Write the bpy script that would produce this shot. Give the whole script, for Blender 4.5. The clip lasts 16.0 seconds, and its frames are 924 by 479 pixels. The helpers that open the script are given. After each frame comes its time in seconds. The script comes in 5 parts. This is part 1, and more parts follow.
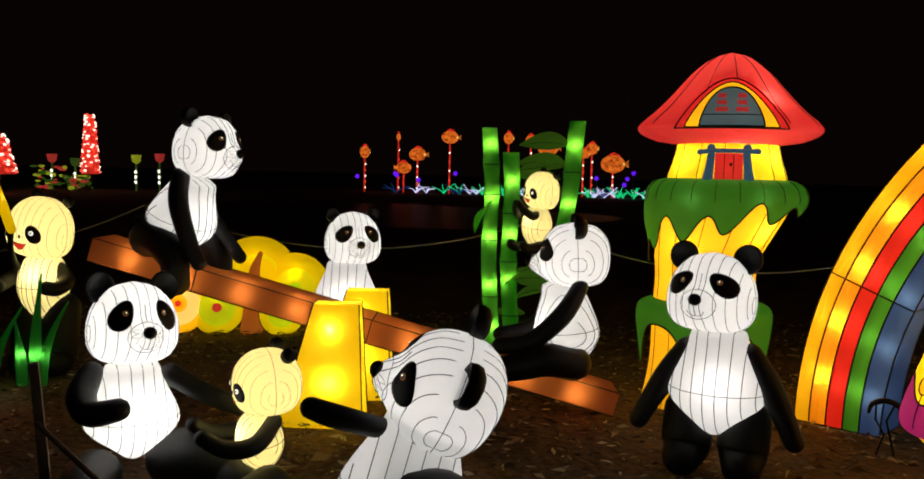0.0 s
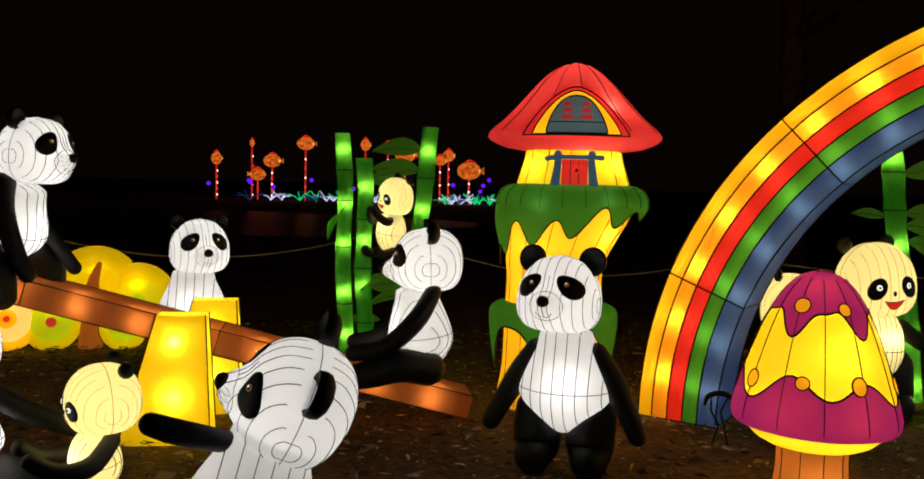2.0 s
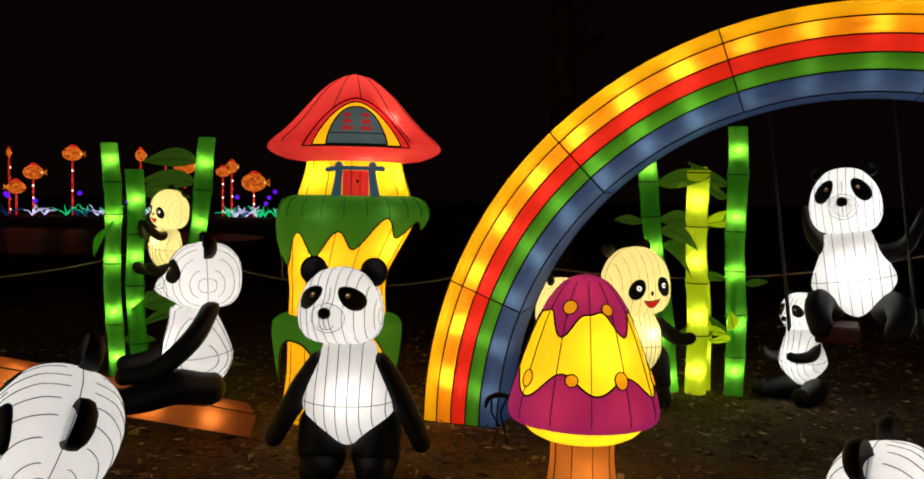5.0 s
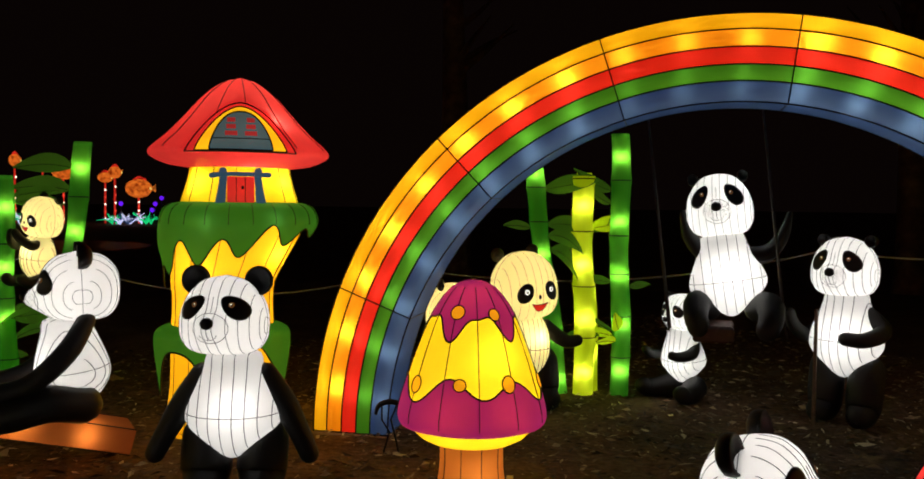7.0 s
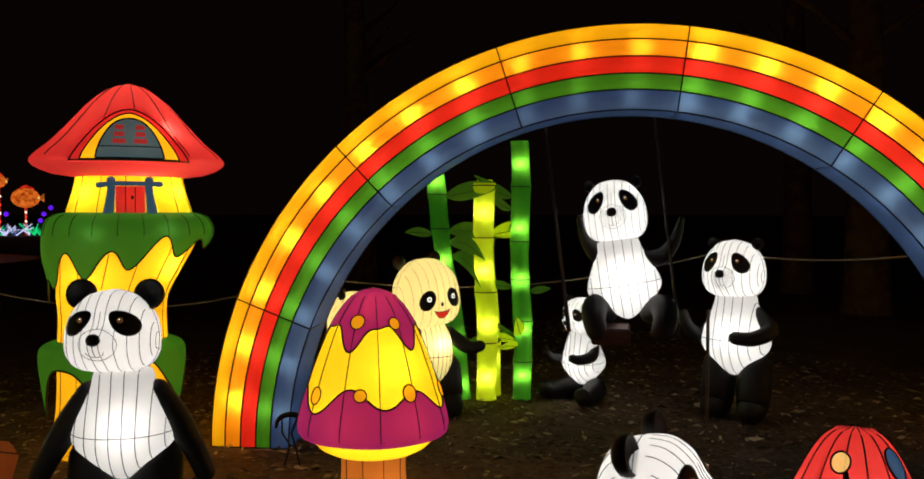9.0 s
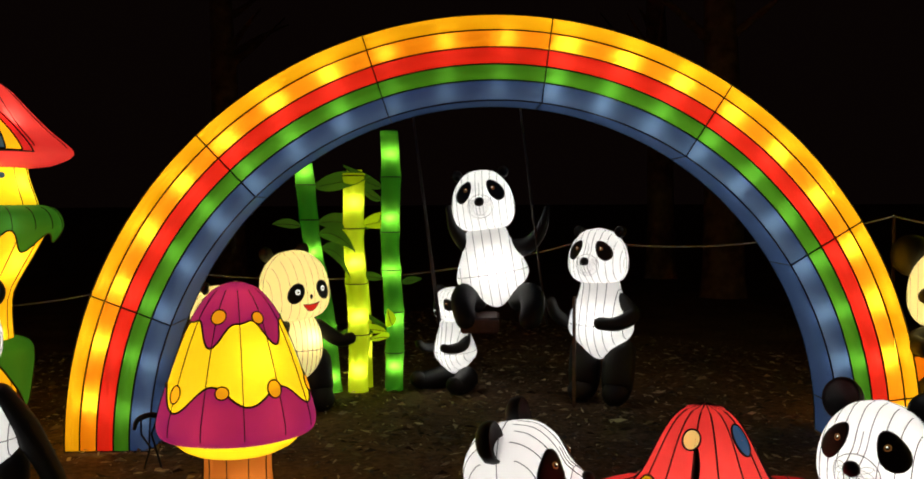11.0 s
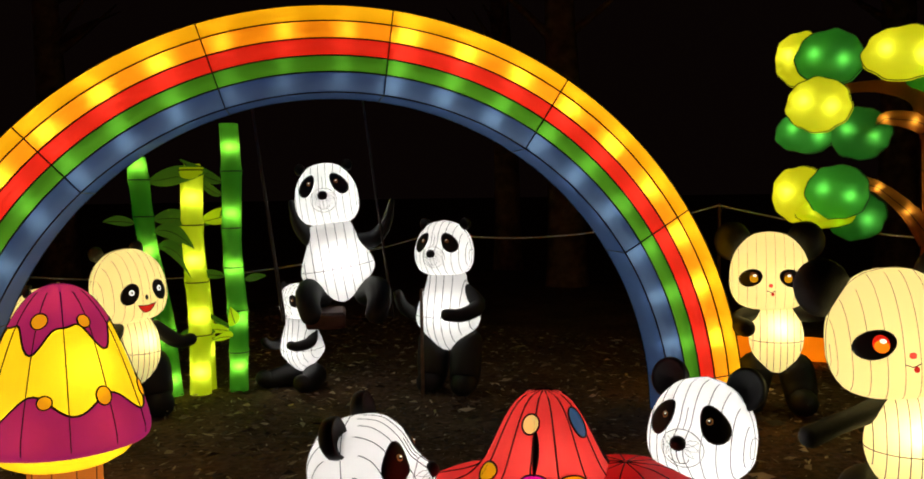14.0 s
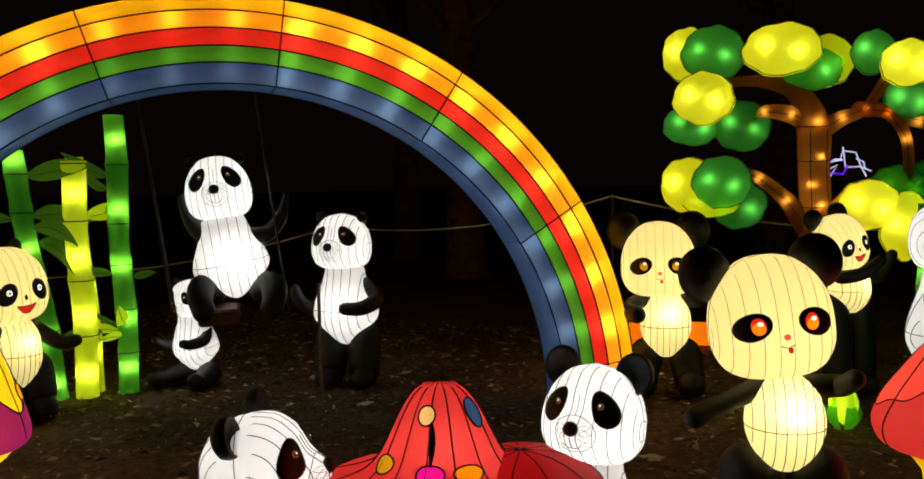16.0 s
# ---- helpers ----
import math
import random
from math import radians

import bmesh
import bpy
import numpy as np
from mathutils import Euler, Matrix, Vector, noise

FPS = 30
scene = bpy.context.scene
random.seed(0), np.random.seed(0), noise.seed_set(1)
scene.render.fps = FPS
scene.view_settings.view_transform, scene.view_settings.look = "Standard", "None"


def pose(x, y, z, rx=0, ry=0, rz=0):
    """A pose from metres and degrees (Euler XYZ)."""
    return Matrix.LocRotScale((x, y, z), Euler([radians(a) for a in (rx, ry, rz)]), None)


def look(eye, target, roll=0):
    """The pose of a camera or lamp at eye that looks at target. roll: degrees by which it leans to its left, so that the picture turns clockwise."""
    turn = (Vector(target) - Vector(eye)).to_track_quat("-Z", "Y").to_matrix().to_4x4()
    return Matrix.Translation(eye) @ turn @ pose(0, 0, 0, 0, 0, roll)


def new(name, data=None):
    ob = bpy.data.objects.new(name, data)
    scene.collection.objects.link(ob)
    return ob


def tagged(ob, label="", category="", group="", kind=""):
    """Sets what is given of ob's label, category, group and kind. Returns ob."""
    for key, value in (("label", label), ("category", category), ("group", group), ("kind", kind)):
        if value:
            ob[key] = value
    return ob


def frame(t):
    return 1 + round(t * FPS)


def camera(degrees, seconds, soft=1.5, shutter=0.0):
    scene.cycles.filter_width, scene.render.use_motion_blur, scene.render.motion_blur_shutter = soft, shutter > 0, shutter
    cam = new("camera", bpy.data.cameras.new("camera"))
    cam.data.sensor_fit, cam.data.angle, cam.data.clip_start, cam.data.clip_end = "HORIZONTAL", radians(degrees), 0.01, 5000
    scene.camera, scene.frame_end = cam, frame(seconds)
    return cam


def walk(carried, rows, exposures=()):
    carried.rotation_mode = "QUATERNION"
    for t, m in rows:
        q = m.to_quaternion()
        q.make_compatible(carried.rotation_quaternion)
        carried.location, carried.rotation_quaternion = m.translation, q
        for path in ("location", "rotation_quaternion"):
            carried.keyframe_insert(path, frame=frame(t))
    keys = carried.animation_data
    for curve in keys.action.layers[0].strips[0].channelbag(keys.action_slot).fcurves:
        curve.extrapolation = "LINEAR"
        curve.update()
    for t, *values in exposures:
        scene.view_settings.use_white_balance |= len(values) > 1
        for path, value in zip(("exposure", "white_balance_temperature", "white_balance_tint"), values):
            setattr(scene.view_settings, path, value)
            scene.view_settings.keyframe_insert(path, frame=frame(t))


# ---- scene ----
cam = camera(56.4, 16.0, soft=1.7)
PATH = [
    (0, (0.848, 0.121, 1.476), (0.808, 2.115, 1.321), 1.4),
    (0.5, (0.847, 0.121, 1.474), (0.89, 2.115, 1.326), 1.6),
    (1, (0.855, 0.122, 1.474), (0.977, 2.113, 1.334), 1.6),
    (1.5, (0.871, 0.128, 1.474), (1.072, 2.114, 1.341), 1.5),
    (2, (0.884, 0.135, 1.468), (1.17, 2.11, 1.337), 1.4),
    (2.5, (0.895, 0.14, 1.464), (1.269, 2.101, 1.334), 1.3),
    (3, (0.902, 0.137, 1.465), (1.367, 2.079, 1.348), 1.3),
    (3.5, (0.908, 0.134, 1.463), (1.463, 2.052, 1.36), 1.2),
    (4, (0.916, 0.134, 1.465), (1.55, 2.028, 1.364), 1.0),
    (6.5, (0.949, 0.104, 1.471), (1.86, 1.883, 1.391), 0.9),
    (7, (0.963, 0.104, 1.474), (1.935, 1.851, 1.394), 0.7),
    (7.5, (0.976, 0.106, 1.476), (1.998, 1.822, 1.394), 0.6),
    (8, (0.983, 0.111, 1.478), (2.05, 1.801, 1.401), 0.4),
    (8.5, (0.989, 0.102, 1.48), (2.094, 1.768, 1.419), 0.2),
    (9, (0.999, 0.097, 1.482), (2.155, 1.728, 1.418), 0.1),
    (11.5, (1.07, 0.083, 1.475), (2.494, 1.485, 1.389), -0.2),
    (12, (1.078, 0.083, 1.469), (2.547, 1.438, 1.383), -0.1),
    (12.5, (1.08, 0.078, 1.47), (2.588, 1.389, 1.379), -0.2),
    (13, (1.085, 0.073, 1.471), (2.626, 1.344, 1.375), -0.4),
    (13.5, (1.095, 0.069, 1.471), (2.664, 1.306, 1.367), -0.7),
    (14, (1.103, 0.061, 1.469), (2.703, 1.256, 1.367), -0.9),
    (14.5, (1.098, 0.052, 1.471), (2.733, 1.2, 1.37), -0.9),
    (15, (1.111, 0.047, 1.467), (2.783, 1.14, 1.36), -0.9),
    (15.5, (1.12, 0.041, 1.466), (2.821, 1.087, 1.352), -1.1),
    (16, (1.117, 0.038, 1.469), (2.842, 1.042, 1.345), -1.3),
]
walk(cam, [(r[0], look(r[1], r[2], r[3])) for r in PATH])
# ---------------------------------------------------------------- light
world = bpy.data.worlds.new("night_sky")
world.use_nodes = True
world.node_tree.nodes["Background"].inputs[0].default_value = (0.3, 0.14, 0.12, 1)
world.node_tree.nodes["Background"].inputs[1].default_value = 0.0075
scene.world = world

BULBS = []          # bulbs inside the near lanterns, on top of the silk's own emission: (place, watts, colour)


def bulb(p, watts, tint=(1.0, 0.9, 0.75)):
    BULBS.append((Vector(p), watts, tint))


# ---------------------------------------------------------------- materials
def lin(r, g, b):
    return tuple((c / 255 / 12.92 if c < 10 else ((c / 255 + 0.055) / 1.055) ** 2.4) for c in (r, g, b))


def base_nodes(name):
    m = bpy.data.materials.new(name)
    m.use_nodes = True
    nt = m.node_tree
    nt.nodes.clear()
    out = nt.nodes.new("ShaderNodeOutputMaterial")
    return m, nt, out


def ramp_noise(nt, scale, lo, hi, detail=3.0, coord="Object"):
    tc = nt.nodes.new("ShaderNodeTexCoord")
    no = nt.nodes.new("ShaderNodeTexNoise")
    no.inputs["Scale"].default_value = scale
    no.inputs["Detail"].default_value = detail
    nt.links.new(tc.outputs[coord], no.inputs["Vector"])
    mr = nt.nodes.new("ShaderNodeMapRange")
    mr.inputs["From Min"].default_value, mr.inputs["From Max"].default_value = 0.3, 0.7
    mr.inputs["To Min"].default_value, mr.inputs["To Max"].default_value = lo, hi
    nt.links.new(no.outputs["Fac"], mr.inputs["Value"])
    return mr.outputs[0], no.outputs["Fac"]


def skin(name, rgb, glow, cloth=None, vary=0.16):
    """Stretched, dyed lantern silk: emission stands in for the light spread inside; bulbs show through, cloth tinting
    their spots.
    """
    m, nt, out = base_nodes(name)
    col = lin(*rgb)
    big, _ = ramp_noise(nt, 5.0, 1.0 - vary, 1.0 + vary * 0.6, 2.0)
    fine, facf = ramp_noise(nt, 260.0, 0.94, 1.05, 2.0)
    mul = nt.nodes.new("ShaderNodeMath")
    mul.operation = "MULTIPLY"
    nt.links.new(big, mul.inputs[0])
    nt.links.new(fine, mul.inputs[1])
    stg = nt.nodes.new("ShaderNodeMath")
    stg.operation = "MULTIPLY"
    stg.inputs[1].default_value = glow
    nt.links.new(mul.outputs[0], stg.inputs[0])
    em = nt.nodes.new("ShaderNodeEmission")
    em.inputs[0].default_value = (*col, 1)
    nt.links.new(stg.outputs[0], em.inputs[1])
    tr = nt.nodes.new("ShaderNodeBsdfTranslucent")
    c2 = cloth and lin(*cloth) or col
    tr.inputs[0].default_value = (*[min(0.85, c * 0.8 + 0.02) for c in c2], 1)
    gl = nt.nodes.new("ShaderNodeBsdfPrincipled")
    gl.inputs["Base Color"].default_value = (*[min(0.7, c * 0.6 + 0.01) for c in col], 1)
    gl.inputs["Roughness"].default_value = 0.45
    bump = nt.nodes.new("ShaderNodeBump")
    bump.inputs["Strength"].default_value = 0.08
    bump.inputs["Distance"].default_value = 0.002
    nt.links.new(facf, bump.inputs["Height"])
    nt.links.new(bump.outputs[0], gl.inputs["Normal"])
    mx = nt.nodes.new("ShaderNodeMixShader")
    mx.inputs[0].default_value = 0.25
    nt.links.new(tr.outputs[0], mx.inputs[1])
    nt.links.new(gl.outputs[0], mx.inputs[2])
    add = nt.nodes.new("ShaderNodeAddShader")
    nt.links.new(em.outputs[0], add.inputs[0])
    nt.links.new(mx.outputs[0], add.inputs[1])
    nt.links.new(add.outputs[0], out.inputs[0])
    return m


def plain(name, rgb, rough=0.5, metal=0.0, scale=30.0, vary=0.3, bump=0.1, glow=0.0, sheen=0.0):
    m, nt, out = base_nodes(name)
    col = lin(*rgb)
    p = nt.nodes.new("ShaderNodeBsdfPrincipled")
    p.inputs["Roughness"].default_value = rough
    p.inputs["Metallic"].default_value = metal
    v, fac = ramp_noise(nt, scale, 1 - vary, 1 + vary, 5.0)
    mixc = nt.nodes.new("ShaderNodeVectorMath")
    mixc.operation = "SCALE"
    mixc.inputs[0].default_value = col
    nt.links.new(v, mixc.inputs["Scale"])
    nt.links.new(mixc.outputs[0], p.inputs["Base Color"])
    b = nt.nodes.new("ShaderNodeBump")
    b.inputs["Strength"].default_value = bump
    b.inputs["Distance"].default_value = 0.01
    nt.links.new(fac, b.inputs["Height"])
    nt.links.new(b.outputs[0], p.inputs["Normal"])
    if glow:
        p.inputs["Emission Color"].default_value = (*col, 1)
        p.inputs["Emission Strength"].default_value = glow
    nt.links.new(p.outputs[0], out.inputs[0])
    return m


def soil():
    m, nt, out = base_nodes("leaf_strewn_soil")
    p = nt.nodes.new("ShaderNodeBsdfPrincipled")
    p.inputs["Roughness"].default_value = 0.9
    p.inputs["Specular IOR Level"].default_value = 0.2
    tc = nt.nodes.new("ShaderNodeTexCoord")
    a = nt.nodes.new("ShaderNodeTexNoise")
    a.inputs["Scale"].default_value, a.inputs["Detail"].default_value = 1.3, 6.0
    b = nt.nodes.new("ShaderNodeTexNoise")
    b.inputs["Scale"].default_value, b.inputs["Detail"].default_value = 22.0, 8.0
    for n in (a, b):
        nt.links.new(tc.outputs["Object"], n.inputs["Vector"])
    r = nt.nodes.new("ShaderNodeValToRGB")
    r.color_ramp.elements[0].position, r.color_ramp.elements[0].color = 0.32, (0.046, 0.028, 0.016, 1)
    r.color_ramp.elements[1].position, r.color_ramp.elements[1].color = 0.72, (0.25, 0.16, 0.09, 1)
    mx = nt.nodes.new("ShaderNodeMath")
    mx.operation = "MULTIPLY_ADD"
    mx.inputs[1].default_value = 0.45
    nt.links.new(a.outputs["Fac"], mx.inputs[0])
    half = nt.nodes.new("ShaderNodeMath")
    half.operation = "MULTIPLY"
    half.inputs[1].default_value = 0.55
    nt.links.new(b.outputs["Fac"], half.inputs[0])
    nt.links.new(half.outputs[0], mx.inputs[2])
    nt.links.new(mx.outputs[0], r.inputs[0])
    nt.links.new(r.outputs[0], p.inputs["Base Color"])
    bm = nt.nodes.new("ShaderNodeBump")
    bm.inputs["Strength"].default_value, bm.inputs["Distance"].default_value = 0.9, 0.03
    nt.links.new(b.outputs["Fac"], bm.inputs["Height"])
    nt.links.new(bm.outputs[0], p.inputs["Normal"])
    nt.links.new(p.outputs[0], out.inputs[0])
    return m


WHITE = skin("white_silk", (242, 241, 238), 0.3, vary=0.1)
CREAM = skin("cream_silk", (250, 234, 160), 0.46, cloth=(252, 238, 170), vary=0.1)
YELLOW = skin("yellow_silk", (250, 208, 5), 0.36, cloth=(255, 222, 5))
LEMON = skin("lemon_silk", (228, 224, 16), 0.32, cloth=(250, 242, 44))
AMBER = skin("amber_silk", (248, 178, 12), 0.53, cloth=(255, 205, 0))
ORANGE = skin("orange_silk", (250, 134, 10), 0.52, cloth=(255, 185, 0))
TAN = skin("tan_silk", (205, 120, 40), 0.26)
# Darker copy of red_silk: the unlit brim's shade is put into colour and glow.
SHADEDRED = skin("shaded_red_silk", (200, 40, 44), 0.16)
RED = skin("red_silk", (222, 60, 58), 0.37, cloth=(232, 66, 58))
CORAL = skin("coral_silk", (242, 92, 70), 0.6)
GREEN = skin("green_silk", (44, 124, 20), 0.34, cloth=(90, 180, 30))
LIME = skin("lime_silk", (190, 215, 20), 0.45)
BLUE = skin("blue_silk", (28, 62, 112), 0.36, cloth=(96, 132, 170))
DEEPBLUE = skin("deep_blue_silk", (32, 66, 116), 0.26)
PURPLE = skin("purple_silk", (126, 8, 122), 0.4, cloth=(158, 24, 196))
# Raised glow replaces the bulb light that the purple layer holds back.
SPOTGOLD = skin("gold_spot_silk", (242, 168, 20), 0.75)
# Brighter copy of yellow_silk: its glow makes up for bulbs hidden by the roof.
FRAME = skin("frame_yellow_silk", (250, 200, 24), 0.85)
SLATE = skin("slate_silk", (54, 84, 104), 0.62)
BAMBOO = skin("bamboo_green_silk", (14, 92, 16), 0.24, cloth=(104, 196, 34))
BAMBOO_Y = skin("bamboo_yellow_silk", (182, 200, 12), 0.27, cloth=(225, 235, 40))
TREEGREEN = skin("tree_green_silk", (12, 84, 20), 0.24, cloth=(46, 146, 30))
ARCHRED = skin("arch_red_silk", (226, 36, 18), 0.55)
LEDGE = skin("ledge_green_silk", (34, 104, 26), 0.5, cloth=(44, 116, 30))
PALEDOT = skin("pale_yellow_silk", (242, 226, 130), 0.6)
BLUEDOT = skin("blue_spot_silk", (34, 92, 128), 0.6)
BARK = skin("bark_silk", (100, 46, 14), 0.035, cloth=(240, 170, 60))
COPPER = skin("copper_silk", (128, 66, 30), 0.15, cloth=(205, 125, 55))
# Leaf sheets hold no bulb; this glow stands in for light falling on them.
LEAF = skin("leaf_silk", (74, 116, 28), 0.24)
PINKDOT = skin("magenta_silk", (220, 20, 150), 0.8)
BLACK = plain("black_cloth", (17, 16, 17), 0.56, 0, 90, 0.25, 0.15)
INK = plain("black_seam_wire", (12, 10, 10), 0.6, 0, 60, 0.2, 0.0)
MOUTH = skin("red_felt", (190, 25, 18), 0.5)
EYEWHITE = skin("white_eye", (255, 252, 235), 0.95, vary=0.02)
AMBEREYE = skin("amber_eye", (255, 160, 24), 0.8)
REDEYE = skin("red_eye", (225, 40, 20), 0.8)
# Opaque eye discs: a faint glow is put into their colour.
RIMEYE = plain("amber_eye_rim", (150, 100, 50), 0.3, glow=0.3)
BROWNEYE = plain("brown_eye", (120, 70, 40), 0.3, glow=0.25)
ROPE = plain("white_rope", (228, 236, 250), 0.8, 0, 120, 0.3, 0.3)
STEEL = plain("dark_steel", (70, 66, 64), 0.45, 0.6, 40, 0.3, 0.1)
BROWNBOX = plain("brown_painted_box", (84, 52, 42), 0.6, 0, 20, 0.3, 0.2)
WOOD = plain("weathered_wood", (104, 82, 66), 0.8, 0, 18, 0.4, 0.4)
TRUNK = plain("rough_tree_bark", (112, 88, 72), 0.9, 0, 6, 0.5, 0.8)
CABLE = plain("black_cable", (16, 16, 16), 0.5, 0, 50, 0.2, 0.1)
SOIL = soil()
LITTER = plain("dry_leaves", (150, 118, 80), 0.7, 0, 9, 0.6, 0.2)
_nt = LITTER.node_tree
_geo = _nt.nodes.new("ShaderNodeNewGeometry")
_ramp = _nt.nodes.new("ShaderNodeValToRGB")
_ramp.color_ramp.elements[0].color = (0.03, 0.02, 0.012, 1)
_ramp.color_ramp.elements[1].color = (0.7, 0.6, 0.4, 1)
_mid = _ramp.color_ramp.elements.new(0.7)
_mid.color = (0.18, 0.12, 0.065, 1)
_nt.links.new(_geo.outputs["Random Per Island"], _ramp.inputs[0])
_nt.links.new(_ramp.outputs[0], [n for n in _nt.nodes if n.type == "BSDF_PRINCIPLED"][0].inputs["Base Color"])
FISHGOLD = skin("fish_orange", (226, 122, 40), 0.55, vary=0.9)
FARRED = skin("far_red", (225, 56, 40), 0.42, vary=0.8)
FARGREEN = skin("far_teal", (30, 200, 130), 0.7, vary=0.5)
FARWHITE = skin("far_white", (225, 225, 250), 0.5, vary=0.4)
FARPURPLE = skin("far_purple", (110, 30, 220), 0.8, vary=0.3)
FARPINK = skin("far_pink", (220, 80, 70), 0.28, vary=0.5)
FARLIME = skin("far_lime", (190, 200, 50), 0.3, vary=0.5)
FARDIM = skin("far_dim_green", (80, 110, 40), 0.28, vary=0.6)


# ---------------------------------------------------------------- mesh tools
def smooth_rows(ctrl, n):
    """Resample control rows with a Catmull-Rom curve."""
    c = [tuple(r) for r in ctrl]
    out = []
    k = len(c) - 1
    for i in range(n + 1):
        s = i / n * k
        j = min(int(s), k - 1)
        f = s - j
        p0, p1, p2, p3 = c[max(j - 1, 0)], c[j], c[j + 1], c[min(j + 2, k)]
        out.append(tuple(0.5 * (2 * b + (cc - a) * f + (2 * a - 5 * b + 4 * cc - d) * f * f + (3 * b - a - 3 * cc + d) * f ** 3)
                         for a, b, cc, d in zip(p0, p1, p2, p3)))
    return out


class Shape:
    """Collects faces of several materials for one mesh."""

    def __init__(self):
        self.v, self.f, self.m, self.mats = [], [], [], []

    def slot(self, mat):
        if mat not in self.mats:
            self.mats.append(mat)
        return self.mats.index(mat)

    def grid(self, rows, mat, closed=True, M=None, cap=False):
        k = self.slot(mat)
        o = len(self.v)
        w = len(rows[0])
        for r in rows:
            for p in r:
                self.v.append(M @ Vector(p) if M else Vector(p))
        for i in range(len(rows) - 1):
            for j in range(w if closed else w - 1):
                a, b = o + i * w + j, o + i * w + (j + 1) % w
                self.f.append((a, b, b + w, a + w))
                self.m.append(k)
        if cap:
            for base in (o, o + (len(rows) - 1) * w):
                self.f.append(tuple(range(base, base + w)))
                self.m.append(k)

    def loft(self, prof, mat, seg=28, M=None):
        """prof rows (z, half width, half depth, y shift)."""
        rows = []
        sq = FLAT.get(id(prof), 2.0)
        for z, w, d, s in prof:
            r = []
            for j in range(seg):
                a = 2 * math.pi * j / seg
                c, q = math.cos(a), math.sin(a)
                x = w * math.copysign(abs(c) ** (2 / sq), c)
                r.append((x, s + d * math.copysign(abs(q) ** (2 / sq), q) - (swell(prof, x, z) if q < 0 else 0.0), z))
            rows.append(r)
        self.grid(rows, mat, True, M)

    def ball(self, c, r, mat, M=None, rings=10, seg=16):
        prof = [(-math.cos(math.pi * i / rings) * r[2], max(1e-4, math.sin(math.pi * i / rings)) * r[0],
                 max(1e-4, math.sin(math.pi * i / rings)) * r[1], 0) for i in range(rings + 1)]
        T = Matrix.Translation(c)
        self.loft(prof, mat, seg, (M @ T) if M else T)

    def limb(self, pts, mat, M=None, seg=12, n=14):
        """pts rows (x, y, z, radius): a rounded limb through them."""
        rows = smooth_rows(pts, n)
        self.sweep(rows, mat, M, seg, True)

    def sweep(self, rows, mat, M=None, seg=6, round_ends=False, closed=False):
        P = [Vector(r[:3]) for r in rows]
        R = [r[3] for r in rows]
        if round_ends:
            d0, d1 = (P[0] - P[1]).normalized(), (P[-1] - P[-2]).normalized()
            pre = [(P[0] + d0 * R[0] * math.sin(k), R[0] * math.cos(k)) for k in (1.5, 1.15, 0.75, 0.35)]
            post = [(P[-1] + d1 * R[-1] * math.sin(k), R[-1] * math.cos(k)) for k in (0.35, 0.75, 1.15, 1.5)]
            P = [p for p, _ in pre] + P + [p for p, _ in post]
            R = [r for _, r in pre] + R + [r for _, r in post]
        out, n = [], len(P)
        side = None
        for i in range(n):
            if closed:
                t = (P[(i + 1) % n] - P[i - 1])
            else:
                t = P[min(i + 1, n - 1)] - P[max(i - 1, 0)]
            t.normalize()
            if side is None:
                side = t.orthogonal().normalized()
            side = (side - t * side.dot(t))
            side = side.normalized() if side.length > 1e-6 else t.orthogonal().normalized()
            up = t.cross(side)
            out.append([P[i] + (side * math.cos(2 * math.pi * j / seg) + up * math.sin(2 * math.pi * j / seg)) * R[i] for j in range(seg)])
        if closed:
            out.append(out[0])
        self.grid(out, mat, True, M)

    def wire(self, pts, r, mat, M=None, closed=False, seg=4):
        self.sweep([(*p, r) for p in pts], mat, M, seg, False, closed)

    def box(self, lo, hi, mat, M=None, taper=1.0, bevel=0.0):
        x0, y0, z0 = lo
        x1, y1, z1 = hi
        cx, cy = (x0 + x1) / 2, (y0 + y1) / 2
        k = self.slot(mat)
        b = min(bevel, (x1 - x0) / 3, (y1 - y0) / 3, (z1 - z0) / 3)

        def ring(z, g, s):
            xa, xb, ya, yb = [cx + (q - cx) * s for q in (x0 + g, x1 - g)] + [cy + (q - cy) * s for q in (y0 + g, y1 - g)]
            return [(xa, ya, z), (xb, ya, z), (xb, yb, z), (xa, yb, z)]
        rows = [ring(z0, b, 1), ring(z0 + b, 0, 1), ring(z1 - b, 0, taper), ring(z1, b, taper)] if b else [ring(z0, 0, 1), ring(z1, 0, taper)]
        self.grid(rows, mat, True, M, cap=True)

    def make(self, name, parent=None, label="", smooth=True, M=None):
        me = bpy.data.meshes.new(name)
        me.from_pydata([tuple(p) for p in self.v], [], self.f)
        for m in self.mats:
            me.materials.append(m)
        me.polygons.foreach_set("material_index", self.m)
        me.polygons.foreach_set("use_smooth", [smooth] * len(self.f))
        bm = bmesh.new()
        bm.from_mesh(me)
        bmesh.ops.remove_doubles(bm, verts=bm.verts, dist=1e-5)
        bmesh.ops.recalc_face_normals(bm, faces=bm.faces)
        bm.to_mesh(me)
        bm.free()
        me.update()
        ob = new(name, me)
        if M:
            ob.matrix_basis = M
        if parent:
            ob.parent = parent
        if label:
            ob["label"] = label
        return ob


